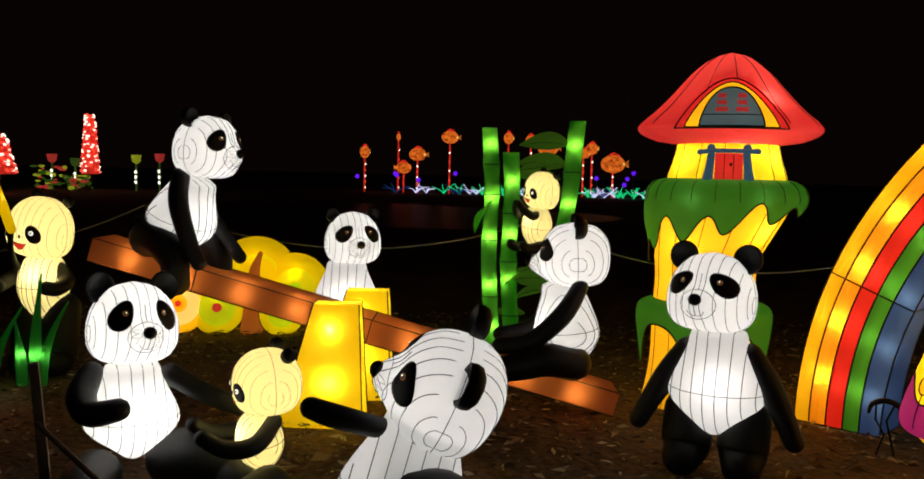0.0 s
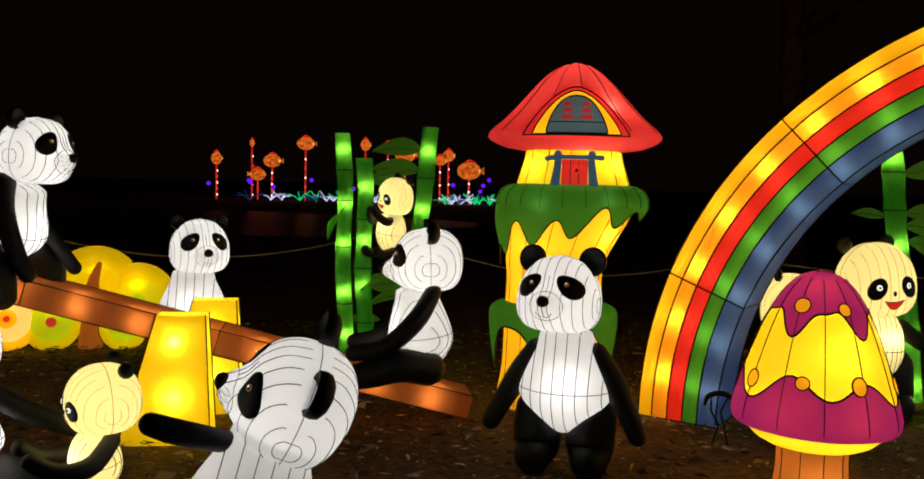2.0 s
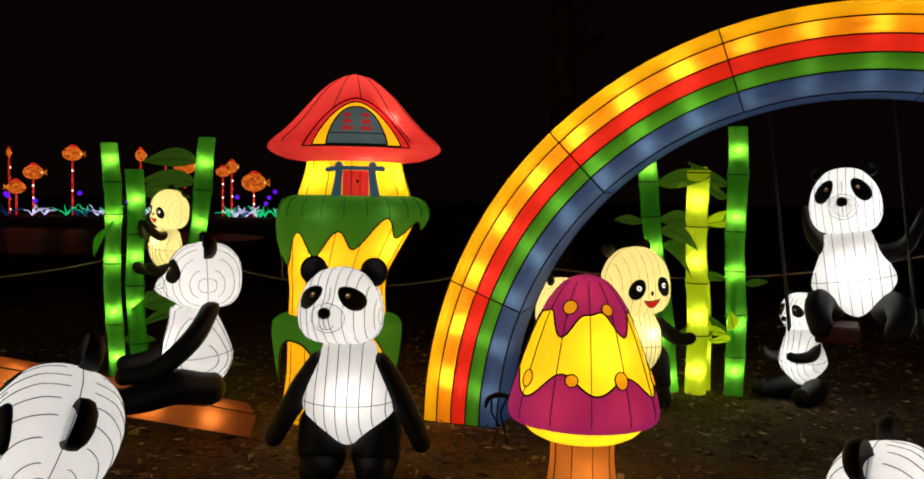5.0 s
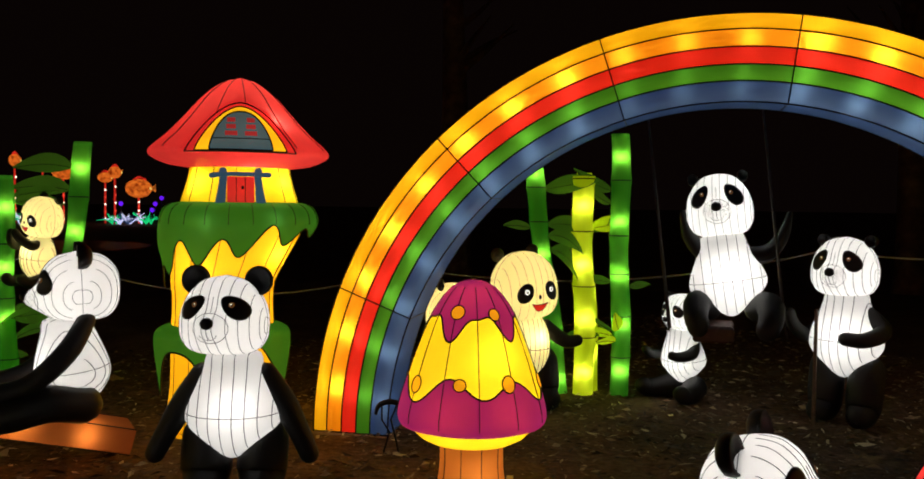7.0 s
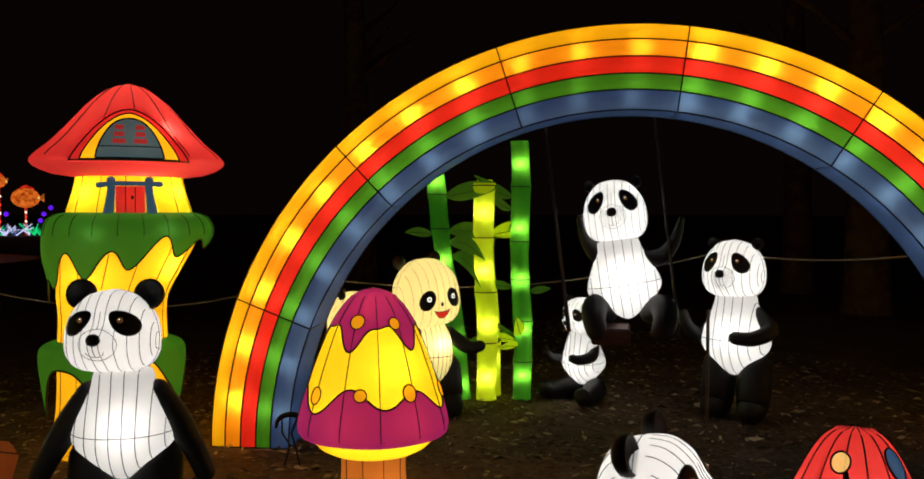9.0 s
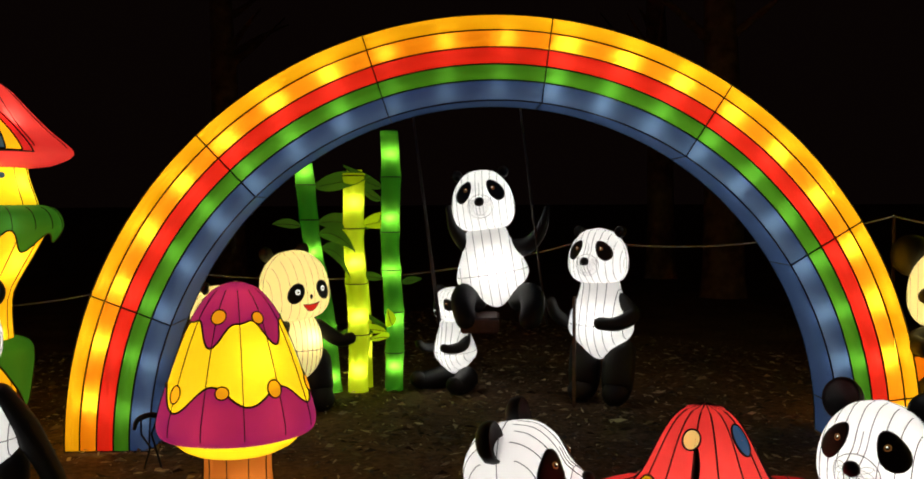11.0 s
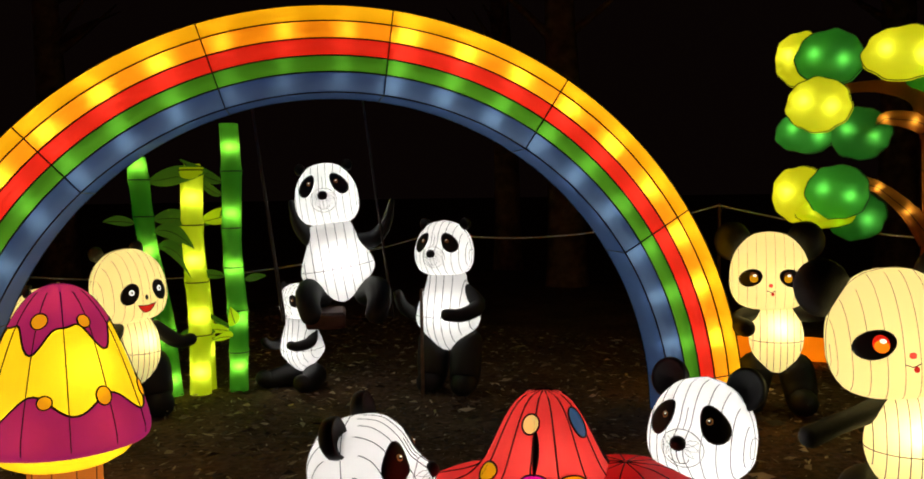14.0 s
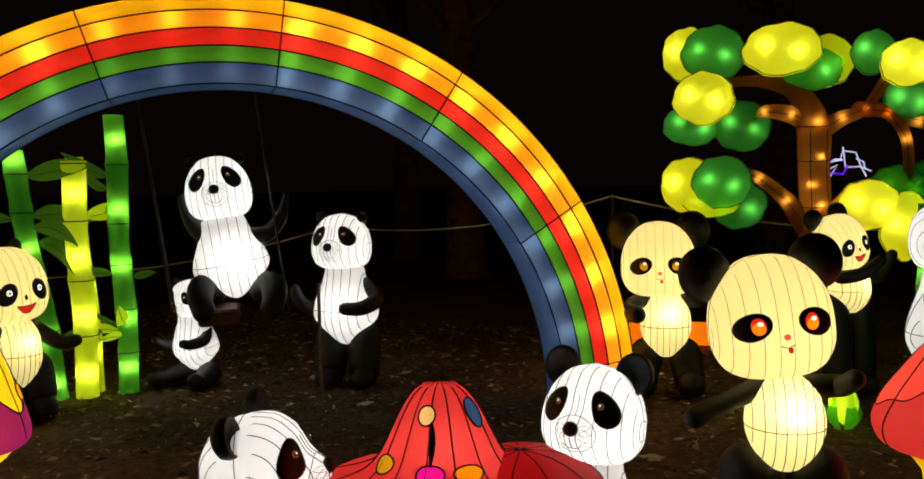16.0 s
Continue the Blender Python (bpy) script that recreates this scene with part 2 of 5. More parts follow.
def at_z(prof, z):
    for a, b in zip(prof, prof[1:]):
        if a[0] <= z <= b[0] and b[0] > a[0]:
            f = (z - a[0]) / (b[0] - a[0])
            return tuple(p + (q - p) * f for p, q in zip(a[1:], b[1:]))
    return prof[0][1:] if z < prof[0][0] else prof[-1][1:]


FLAT = {}           # profile -> how square its level sections are (2: round)
BUMPS = {}          # profile -> how far its front swells at x, z


def swell(prof, x, z):
    return BUMPS[id(prof)](x, z) if id(prof) in BUMPS else 0.0


def front(prof, x, z, eps=0.0, side=-1):
    w, d, s = at_z(prof, z)
    sq = FLAT.get(id(prof), 2.0)
    k = max(0.0, 1 - abs(x / max(w, 1e-5)) ** sq)
    return (x, s + side * (d * k ** (1 / sq) + eps) - (swell(prof, x, z) if side < 0 else 0.0), z)


def ribs(S, prof, xs, M, r=0.0024, level=()):
    """Wire hoops of the lantern frame: slices across the width, and level rings."""
    for c in xs:
        zz = [p[0] for p in prof if p[1] > abs(c) * 1.0005]
        if len(zz) < 3:
            continue
        zs = [zz[0] + (zz[-1] - zz[0]) * (0.5 - 0.5 * math.cos(math.pi * i / 22)) for i in range(23)]
        loop = [front(prof, c, z, 0.001, -1) for z in zs] + [front(prof, c, z, 0.001, 1) for z in zs[::-1]][1:-1]
        S.wire(loop, r, INK, M, closed=True)
    for z in level:
        w, d, s = at_z(prof, z)
        S.wire([((w + 0.001) * math.cos(a), s + (d + 0.001) * math.sin(a), z) for a in [2 * math.pi * i / 32 for i in range(32)]], r, INK, M, closed=True)


def patch(S, prof, c, r, rot, mat, M, eps=0.004, side=-1, rings=5, seg=20, bean=0.0):
    """A thin pad that lies on the surface."""
    rows = []
    ca, sa = math.cos(radians(rot)), math.sin(radians(rot))
    for i in range(rings + 1):
        f = max(0.001, i / rings)
        row = []
        for j in range(seg):
            a = 2 * math.pi * j / seg
            u, v = r[0] * f * math.cos(a) * (1 - bean * math.sin(a)), r[1] * f * math.sin(a)
            row.append(front(prof, c[0] + u * ca - v * sa, c[1] + u * sa + v * ca, eps, side))
        rows.append(row)
    rows.append([(p[0], p[1] - side * eps * 1.2, p[2]) for p in rows[-1]])
    S.grid(rows, mat, True, M)


# ---------------------------------------------------------------- ground
def make_ground():
    S = Shape()
    xs = [-400, -120, -40, -15] + [-8 + 0.25 * i for i in range(84)] + [16, 25, 50, 130, 400]
    ys = [-400, -120, -40, -12] + [-3 + 0.25 * i for i in range(66)] + [16, 25, 50, 130, 400]
    rows = []
    for y in ys:
        r = []
        for x in xs:
            near = max(0.0, 1 - max(abs(x - 3) / 12, abs(y - 5) / 9))
            r.append((x, y, -0.012 + (noise.noise(Vector((x * 0.9, y * 0.9, 0))) * 0.02 + noise.noise(Vector((x * 3, y * 3, 5))) * 0.01) * near))
        rows.append(r)
    S.grid(rows, SOIL, False)
    return tagged(S.make("ground"), "dark brown bare soil strewn with dry leaves at night", "ground", kind="structure")


make_ground()


def make_pond():
    m, nt, out = base_nodes("night_water")
    p = nt.nodes.new("ShaderNodeBsdfPrincipled")
    p.inputs["Base Color"].default_value = (0.006, 0.007, 0.007, 1)
    p.inputs["Roughness"].default_value = 0.34
    p.inputs["Specular IOR Level"].default_value = 0.12
    v, fac = ramp_noise(nt, 1.6, 0.0, 1.0, 4.0)
    b = nt.nodes.new("ShaderNodeBump")
    b.inputs["Strength"].default_value, b.inputs["Distance"].default_value = 0.5, 0.12
    nt.links.new(fac, b.inputs["Height"])
    nt.links.new(b.outputs[0], p.inputs["Normal"])
    nt.links.new(p.outputs[0], out.inputs[0])
    S = Shape()
    rings = []
    for k in (0.0, 0.5, 1.0):
        rings.append([(-3.0 + max(k, 0.01) * (8 + 1.0 * math.sin(3 * a + 1)) * math.cos(a), 30 + max(k, 0.01) * (8 + 0.8 * math.sin(5 * a)) * math.sin(a), 0.006) for a in [2 * math.pi * i / 64 for i in range(64)]])
    S.grid(rings, m)
    return tagged(S.make("water"), "dark pond reflecting far coloured lights at night", "pond", kind="structure")


make_pond()


def make_litter():
    rng = random.Random(4)
    v, f = [], []
    for i in range(46000):
        x, y = rng.uniform(-4, 9), rng.uniform(0.2, 9)
        a, s, q = rng.uniform(0, 6.28), 0.008 + 0.04 * rng.random() ** 2.2, rng.uniform(0.16, 0.5)
        if i % 260 == 0:
            s, q = rng.uniform(0.05, 0.08), rng.uniform(0.45, 0.75)
        z0 = rng.uniform(0.0, 0.015)
        c, d = math.cos(a), math.sin(a)
        o = len(v)
        for u, w, h in ((-s, 0, rng.uniform(0, 0.3) * s), (0, s * q, rng.uniform(0, 0.7) * s), (s, 0, rng.uniform(0, 0.5) * s), (0, -s * q, rng.uniform(0, 0.4) * s)):
            v.append((x + u * c - w * d, y + u * d + w * c, z0 + h))
        f.append((o, o + 1, o + 2))
        f.append((o, o + 2, o + 3))
    me = bpy.data.meshes.new("leaf_litter")
    me.from_pydata(v, [], f)
    me.materials.append(LITTER)
    return tagged(new("leaf_litter", me), "small dry fallen leaves and chips scattered on soil", "leaf litter", kind="stuff")


make_litter()

# ---------------------------------------------------------------- panda lanterns
HEAD = smooth_rows([(-0.205, 0.004, 0.004, 0), (-0.2, 0.115, 0.1, 0), (-0.172, 0.188, 0.155, 0), (-0.115, 0.228, 0.187, 0), (-0.045, 0.237, 0.2, 0), (0.025, 0.227, 0.2, 0),
                    (0.085, 0.203, 0.188, 0), (0.14, 0.16, 0.155, 0), (0.182, 0.103, 0.105, 0), (0.205, 0.004, 0.004, 0)], 40)
FLAT[id(HEAD)] = 2.35
BUMPS[id(HEAD)] = lambda x, z: 0.08 * math.exp(-(abs(x / 0.085) ** 2.6 + abs((z + 0.068) / 0.07) ** 2.6))
ROUND_HEAD = smooth_rows([(-0.25, 0.004, 0.004, 0), (-0.244, 0.135, 0.11, 0), (-0.21, 0.218, 0.175, 0), (-0.13, 0.266, 0.213, 0), (-0.04, 0.272, 0.222, 0),
                          (0.05, 0.26, 0.216, 0), (0.13, 0.226, 0.19, 0), (0.195, 0.166, 0.145, 0), (0.236, 0.095, 0.085, 0), (0.25, 0.004, 0.004, 0)], 26)
FLAT[id(ROUND_HEAD)] = 2.2
BODY = smooth_rows([(0, 0.004, 0.004, 0), (0.02, 0.05, 0.07, 0), (0.08, 0.115, 0.14, 0), (0.17, 0.215, 0.19, 0), (0.24, 0.25, 0.205, 0),
                    (0.32, 0.235, 0.195, 0), (0.42, 0.195, 0.17, 0), (0.52, 0.155, 0.14, 0), (0.6, 0.13, 0.12, 0), (0.62, 0.02, 0.02, 0)], 24)
EGG = smooth_rows([(0, 0.004, 0.004, 0), (0.02, 0.07, 0.07, 0), (0.09, 0.14, 0.135, 0), (0.18, 0.178, 0.165, 0), (0.27, 0.172, 0.16, 0),
                   (0.35, 0.14, 0.13, 0), (0.4, 0.09, 0.085, 0), (0.42, 0.01, 0.01, 0)], 22)


def face_calm(S, hp, M, tilt=38):
    for s in (-1, 1):
        patch(S, hp, (s * 0.115, 0.038), (0.05, 0.081), s * tilt, BLACK, M, 0.006, bean=0.2)
        patch(S, hp, (s * 0.1, 0.049), (0.0135, 0.0135), 0, RIMEYE, M, 0.009, rings=2, seg=12)
        patch(S, hp, (s * 0.1, 0.049), (0.008, 0.008), 0, BLACK, M, 0.011, rings=2, seg=10)
        patch(S, hp, (s * 0.098, 0.052), (0.0035, 0.0035), 0, EYEWHITE, M, 0.013, rings=2, seg=8)
    ring = [2 * math.pi * k / 28 for k in range(28)]
    S.wire([front(hp, 0.094 * math.cos(q), -0.068 + 0.074 * math.sin(q), 0.001) for q in ring], 0.0016, INK, M, closed=True)
    nose = front(hp, 0, -0.045, -0.006)
    S.ball(nose, (0.036, 0.027, 0.03), BLACK, M, 8, 12)
    # seams fan out from the nose like petals
    for s in (-1, 1) if tilt < 50 else ():
        for k, (u, v) in enumerate(((0.076, -0.035), (0.078, -0.066), (0.064, -0.098))):
            S.wire([front(hp, s * (0.02 + (u - 0.02) * f), -0.048 + (v + 0.048) * f + 0.013 * math.sin(math.pi * f), 0.001) for f in (0, 0.25, 0.5, 0.75, 1)], 0.0008, INK, M)
            S.wire([front(hp, s * (0.02 + (u - 0.02) * f), -0.05 + (v + 0.05) * f - 0.011 * math.sin(math.pi * f), 0.001) for f in (0, 0.25, 0.5, 0.75, 1)], 0.0008, INK, M)
    S.wire([front(hp, 0.045 * math.sin(q), -0.1 - 0.026 * math.cos(q), 0.001) for q in (-1.5, -1.0, -0.5, 0, 0.5, 1.0, 1.5)], 0.0018, INK, M)
    S.wire([front(hp, 0, -0.065 - 0.008 * i, 0.001) for i in range(8)], 0.0022, INK, M)
    S.wire([front(hp, 0, 0.005 + 0.012 * i, 0.001) for i in range(8)], 0.0018, INK, M)


def round_ear(S, r, M, deep=1.0):
    """A padded round ear with a hollow front and a rolled rim."""
    S.loft([(0.004, 0.001, 0.001, 0), (-0.003, r * 0.45, r * 0.45, 0), (-0.022 * deep, r * 0.78, r * 0.78, 0), (-0.036 * deep, r * 0.9, r * 0.9, 0), (-0.032 * deep, r * 0.98, r * 0.98, 0), (-0.01, r * 1.02, r * 1.02, 0),
            (0.012, r * 0.95, r * 0.95, 0), (0.03, r * 0.66, r * 0.66, 0), (0.038, r * 0.3, r * 0.3, 0), (0.04, 0.001, 0.001, 0)], BLACK, 20, M @ pose(0, 0, 0, -90, 0, 0))


def face_smile(S, hp, M):
    for s in (-1, 1):
        patch(S, hp, (s * 0.115, -0.035), (0.056, 0.077), s * 32, BLACK, M, 0.006)
        patch(S, hp, (s * 0.108, -0.025), (0.017, 0.019), 0, EYEWHITE, M, 0.011, rings=2, seg=12)
        patch(S, hp, (s * 0.108, -0.025), (0.007, 0.008), 0, BLACK, M, 0.015, rings=2, seg=8)
    S.ball((0, -0.222, -0.07), (0.011, 0.012, 0.018), BLACK, M, 6, 8)
    k = []
    for i in range(11):
        x = -0.07 + 0.014 * i
        k.append((x, -0.125 + 1.8 * x * x, -0.125 - 0.05 * max(0.0, 1 - (x / 0.07) ** 2) + 1.8 * x * x))
    S.grid([[front(hp, x, a, 0.005) for x, a, b in k], [front(hp, x, (a + b) / 2, 0.006) for x, a, b in k], [front(hp, x, b, 0.005) for x, a, b in k]], MOUTH, False, M)
    S.wire([front(hp, x, a, 0.006) for x, a, b in k], 0.0035, INK, M)
    S.wire([front(hp, x, b, 0.006) for x, a, b in k], 0.0025, INK, M)


def face_cute(S, hp, M, eye=AMBEREYE, rim=REDEYE, up=0.04):
    for s in (-1, 1):
        patch(S, hp, (s * 0.132, up - 0.045), (0.08, 0.054), s * -18, BLACK, M, 0.006)
        patch(S, hp, (s * 0.112, up - 0.04), (0.03, 0.034), 0, rim, M, 0.012, rings=3, seg=16)
        patch(S, hp, (s * 0.112, up - 0.048), (0.027, 0.024), 0, eye, M, 0.015, rings=3, seg=14)
        patch(S, hp, (s * 0.112 + 0.006, up - 0.028), (0.012, 0.008), 0, EYEWHITE, M, 0.018, rings=2, seg=10)
    S.ball((0, -0.226, up - 0.09), (0.015, 0.012, 0.012), CORAL, M, 6, 10)
    S.wire([front(hp, x, up - 0.135 + 0.4 * abs(x), 0.003) for x in (-0.03, -0.015, 0, 0.015, 0.03)], 0.002, INK, M)
    patch(S, hp, (0.012, up - 0.145), (0.011, 0.012), 0, MOUTH, M, 0.004, rings=2, seg=10)


def turned(f, s):
    """A rotation that brings the front (-y) to f and the left side (+x) to s."""
    X = Vector(s).normalized()
    Y = -Vector(f)
    Y = (Y - X * Y.dot(X)).normalized()
    Z = X.cross(Y)
    return Matrix((X, Y, Z)).transposed().to_4x4()


def panda(label, x, y, z, yaw, size=1.0, kind="white", hip=0.26, head_at=None, head_turn=(0, 0, 0), lean=(0, 0, 0), arms=(), legs=(), face="calm", hc=None, head_fs=None,
          ear=0.086, body_size=(1, 1, 1), head_size=1.0, head_wide=1.0, watts=1.75, eyes=None, eye_tilt=38, head_off=(0, 0, 0), head_deep=1.0):
    """A panda lantern as one mesh, facing -y before it is turned. lean: turns of the body about the hips."""
    S = Shape()
    silk = WHITE if kind == "white" else CREAM
    hp, bp = (HEAD, BODY) if face == "calm" else (ROUND_HEAD, EGG)
    MB = pose(0, 0, hip, *lean) @ Matrix.Diagonal((*body_size, 1))
    top = hc if hc else (0.78 if bp is BODY else 0.64)
    NB = pose(0, 0, hip, *lean)
    MH = NB @ pose(0, 0, top, *head_turn) if head_at is None else pose(*head_at, *head_turn)
    MH = Matrix.Translation(head_off) @ MH
    if head_fs:
        MH = Matrix.Translation(MH.translation) @ turned(*head_fs)
    MH = MH @ Matrix.Diagonal((head_size * head_wide, head_size * head_deep, head_size, 1))
    S.loft(hp, silk, 56, MH)
    S.loft(bp, silk, 32, MB)
    wmax = max(p[1] for p in hp)
    ribs(S, hp, [wmax * k for k in (-0.985, -0.93, -0.77, -0.56, -0.34, -0.11, 0.11, 0.34, 0.56, 0.77, 0.93, 0.985)], MH, 0.0017 if kind == "white" else 0.0012)
    S.wire([(p[1] * 1.002, 0.0, p[0]) for p in hp] + [(-p[1] * 1.002, 0.0, p[0]) for p in hp[::-1]], 0.002, INK, MH, closed=True)
    wmax = max(p[1] for p in bp)
    ribs(S, bp, [wmax * k for k in (-0.85, -0.6, -0.36, -0.12, 0.12, 0.36, 0.6, 0.85)], MB, level=(0.27 if bp is BODY else 0.2,))
    if face == "calm":
        face_calm(S, hp, MH, eye_tilt)
    elif face == "smile":
        face_smile(S, hp, MH)
    else:
        face_cute(S, hp, MH, *(eyes or ()))
    for s in (-1, 1):
        if face == "calm":
            E = MH @ pose(s * 0.165, 0.02, 0.165, 0, s * 40, 0)
            round_ear(S, ear * 0.92, E @ Matrix.Translation((0, 0, 0.018)))
        else:
            E = MH @ (pose(s * 0.235, 0.07, 0.17, 0, s * 45, 0) if face == "cute" else pose(s * 0.15, 0.1, 0.215, 0, s * 35, 0))
            S.ball((0, 0, 0.02), (ear, ear * 0.8, ear), BLACK, E, 12, 18)
    for a in arms:
        S.limb(a, BLACK)
    for a in legs:
        S.limb(a, BLACK)
    T = pose(x, y, z, 0, 0, yaw) @ Matrix.Diagonal((size, size, size, 1))
    ob = S.make("panda_lantern", M=pose(x, y, z, 0, 0, yaw))
    ob.scale = (size, size, size)
    tagged(ob, label, "lantern", "panda lanterns")
    tint = (1.0, 0.96, 0.91) if kind == "white" else (1.0, 0.88, 0.6)
    if kind == "cream":
        watts *= 0.72
    bulb(T @ MH @ Vector((0.02, -0.03, -0.05)), watts * size * size, tint)
    bulb(T @ MB @ Vector((0.02, -0.09, 0.3 if bp is BODY else 0.27)), watts * size * size, tint)
    return ob


def stand_legs(hip, w=0.13):
    return [[(s * w * 1.15, 0.04, hip + 0.1, 0.125), (s * w * 1.1, 0.01, hip * 0.7 + 0.03, 0.13), (s * w * 1.1, -0.01, 0.12, 0.12), (s * w * 1.15, -0.07, 0.085, 0.1)] for s in (-1, 1)]


def arm(s, *pts):
    return [(s * p[0], p[1], p[2], p[3]) for p in pts]


SIT = [[(s * 0.14, 0.0, 0.13, 0.14), (s * 0.22, -0.16, 0.11, 0.12), (s * 0.27, -0.32, 0.1, 0.1), (s * 0.28, -0.38, 0.13, 0.095)] for s in (-1, 1)]

# in front of the mushroom house
panda("standing white panda lantern with black arms, legs and ears on soil", 2.050, 4.371, 0, -27, 0.97, head_off=(-0.040, -0.021, -0.001), head_size=0.983, head_wide=0.946, watts=1.05, hip=0.209, hc=0.74, ear=0.084, head_turn=(-7, 0, -6), body_size=(0.986, 0.993, 0.907), eye_tilt=56,
      arms=[arm(s, (0.16, 0, 0.64, 0.06), (0.25, 0, 0.5, 0.066), (0.33, -0.02, 0.36, 0.056), (0.39, -0.04, 0.24, 0.05)) for s in (-1, 1)],
      legs=stand_legs(0.2))
# under the rainbow
panda("standing white panda lantern holding a thin bamboo pole", 6.161, 3.982, 0, -76, 0.93, head_off=(-0.016, -0.005, 0.004), head_wide=0.905, hip=0.340, hc=0.82, body_size=(1.078, 1.038, 1.064), head_turn=(-4, 0, 2), head_size=1.083, ear=0.048,
      arms=[arm(-1, (0.17, 0, 0.74, 0.055), (0.26, -0.06, 0.64, 0.055), (0.33, -0.14, 0.7, 0.05), (0.35, -0.18, 0.8, 0.042)),
            arm(1, (0.17, 0, 0.82, 0.06), (0.29, -0.06, 0.72, 0.062), (0.22, -0.2, 0.66, 0.055), (0.1, -0.24, 0.66, 0.05))],
      legs=stand_legs(0.3))
panda("white panda lantern sitting on a hanging swing", 5.099, 4.007, 0.68, -46, 1.0, head_off=(0.012, -0.003, 0.008), head_size=0.979, head_wide=0.876, hip=0.113, hc=0.7, body_size=(0.952, 0.976, 0.862), ear=0.042, head_turn=(-8, 3, -4), lean=(0, -9, 0),
      arms=[arm(s, (0.1, 0, 0.5, 0.06), (0.2, 0.0, 0.52, 0.056), (0.28, -0.02, 0.62, 0.04), (0.32, -0.03, 0.76, 0.02)) for s in (-1, 1)],
      legs=[[(s * 0.15, 0.0, 0.17, 0.09), (s * 0.21, -0.12, 0.2, 0.085), (s * 0.22, -0.22, 0.14, 0.075), (s * 0.2, -0.26, 0.07, 0.07)] for s in (-1, 1)])
panda("small white panda lantern sitting on soil beside the swing", 5.727, 5.070, 0, -84, 0.68, head_off=(0.008, 0.011, -0.026), head_size=0.972, head_wide=0.92, hip=0.175, hc=0.86, lean=(8, 0, 0), body_size=(1.1, 1.1, 1.08), ear=0.06,
      arms=[arm(1, (0.15, -0.02, 0.62, 0.06), (0.22, -0.16, 0.54, 0.065), (0.2, -0.34, 0.52, 0.055), (0.17, -0.42, 0.54, 0.05)),
            arm(-1, (0.15, -0.02, 0.54, 0.055), (0.24, -0.16, 0.48, 0.055), (0.24, -0.32, 0.5, 0.05), (0.22, -0.42, 0.56, 0.042))],
      legs=SIT)
panda("smiling cream panda lantern standing behind the purple mushroom", 4.427, 5.297, 0, -10, 0.97, "cream", head_off=(-0.043, 0.035, 0.036), head_size=1.014, head_wide=0.930, watts=1.2, hip=0.233, face="smile", ear=0.055, hc=0.66, head_turn=(0, -5, 8),
      arms=[arm(1, (0.13, 0, 0.62, 0.05), (0.22, -0.02, 0.54, 0.055), (0.29, -0.05, 0.5, 0.05), (0.36, -0.06, 0.51, 0.045)),
            arm(-1, (0.13, 0, 0.62, 0.05), (0.24, -0.04, 0.52, 0.05), (0.29, -0.1, 0.42, 0.045), (0.31, -0.12, 0.38, 0.04))],
      legs=stand_legs(0.24, 0.1), body_size=(0.837, 0.878, 1.150))
panda("cream panda lantern mostly hidden behind the purple mushroom", 3.83, 5.38, 0, 62, 0.84, "cream", hip=0.22, face="smile", ear=0.04, legs=stand_legs(0.22, 0.1))
# right of the rainbow
panda("cream panda lantern with large round black ears standing on soil", 6.897, 1.798, 0, -70, 0.98, "cream", head_off=(-0.045, -0.008, 0.039), body_size=(0.981, 0.991, 1.154), head_size=1.046, head_wide=0.905, hip=0.264, face="cute", ear=0.13, eyes=(AMBER, BROWNEYE, 0.012), hc=0.66,
      arms=[arm(-1, (0.1, 0, 0.68, 0.05), (0.2, -0.06, 0.66, 0.055), (0.26, -0.14, 0.62, 0.055), (0.2, -0.24, 0.6, 0.06)),
            arm(1, (0.1, 0, 0.68, 0.05), (0.22, -0.02, 0.67, 0.055), (0.32, -0.05, 0.7, 0.05), (0.36, -0.06, 0.74, 0.05))],
      legs=[[(s * 0.13, 0.03, 0.28, 0.12), (s * 0.15, 0, 0.18, 0.115), (s * 0.16, -0.08, 0.1, 0.1), (s * 0.17, -0.16, 0.1, 0.09)] for s in (-1, 1)])
panda("large-headed cream panda lantern with amber eyes and outstretched black arms", 4.535, 0.618, 0, -70, 0.97, "cream", head_off=(-0.061, -0.011, 0.016), head_size=0.950, hip=0.361, face="cute", ear=0.12, hc=0.61, head_turn=(2, -6, 7), head_wide=0.916, body_size=(0.858, 0.918, 0.943),
      arms=[arm(-1, (0.08, 0, 0.7, 0.05), (0.18, -0.03, 0.66, 0.04), (0.27, -0.06, 0.625, 0.04), (0.35, -0.09, 0.59, 0.044)),
            arm(1, (0.08, 0, 0.7, 0.05), (0.18, 0.02, 0.7, 0.046), (0.22, -0.01, 0.71, 0.042), (0.25, -0.04, 0.74, 0.04))],
      legs=[[(s * 0.13, 0.04, 0.34, 0.12), (s * 0.14, 0, 0.2, 0.12), (s * 0.15, -0.05, 0.1, 0.1), (s * 0.16, -0.12, 0.09, 0.085)] for s in (-1, 1)])
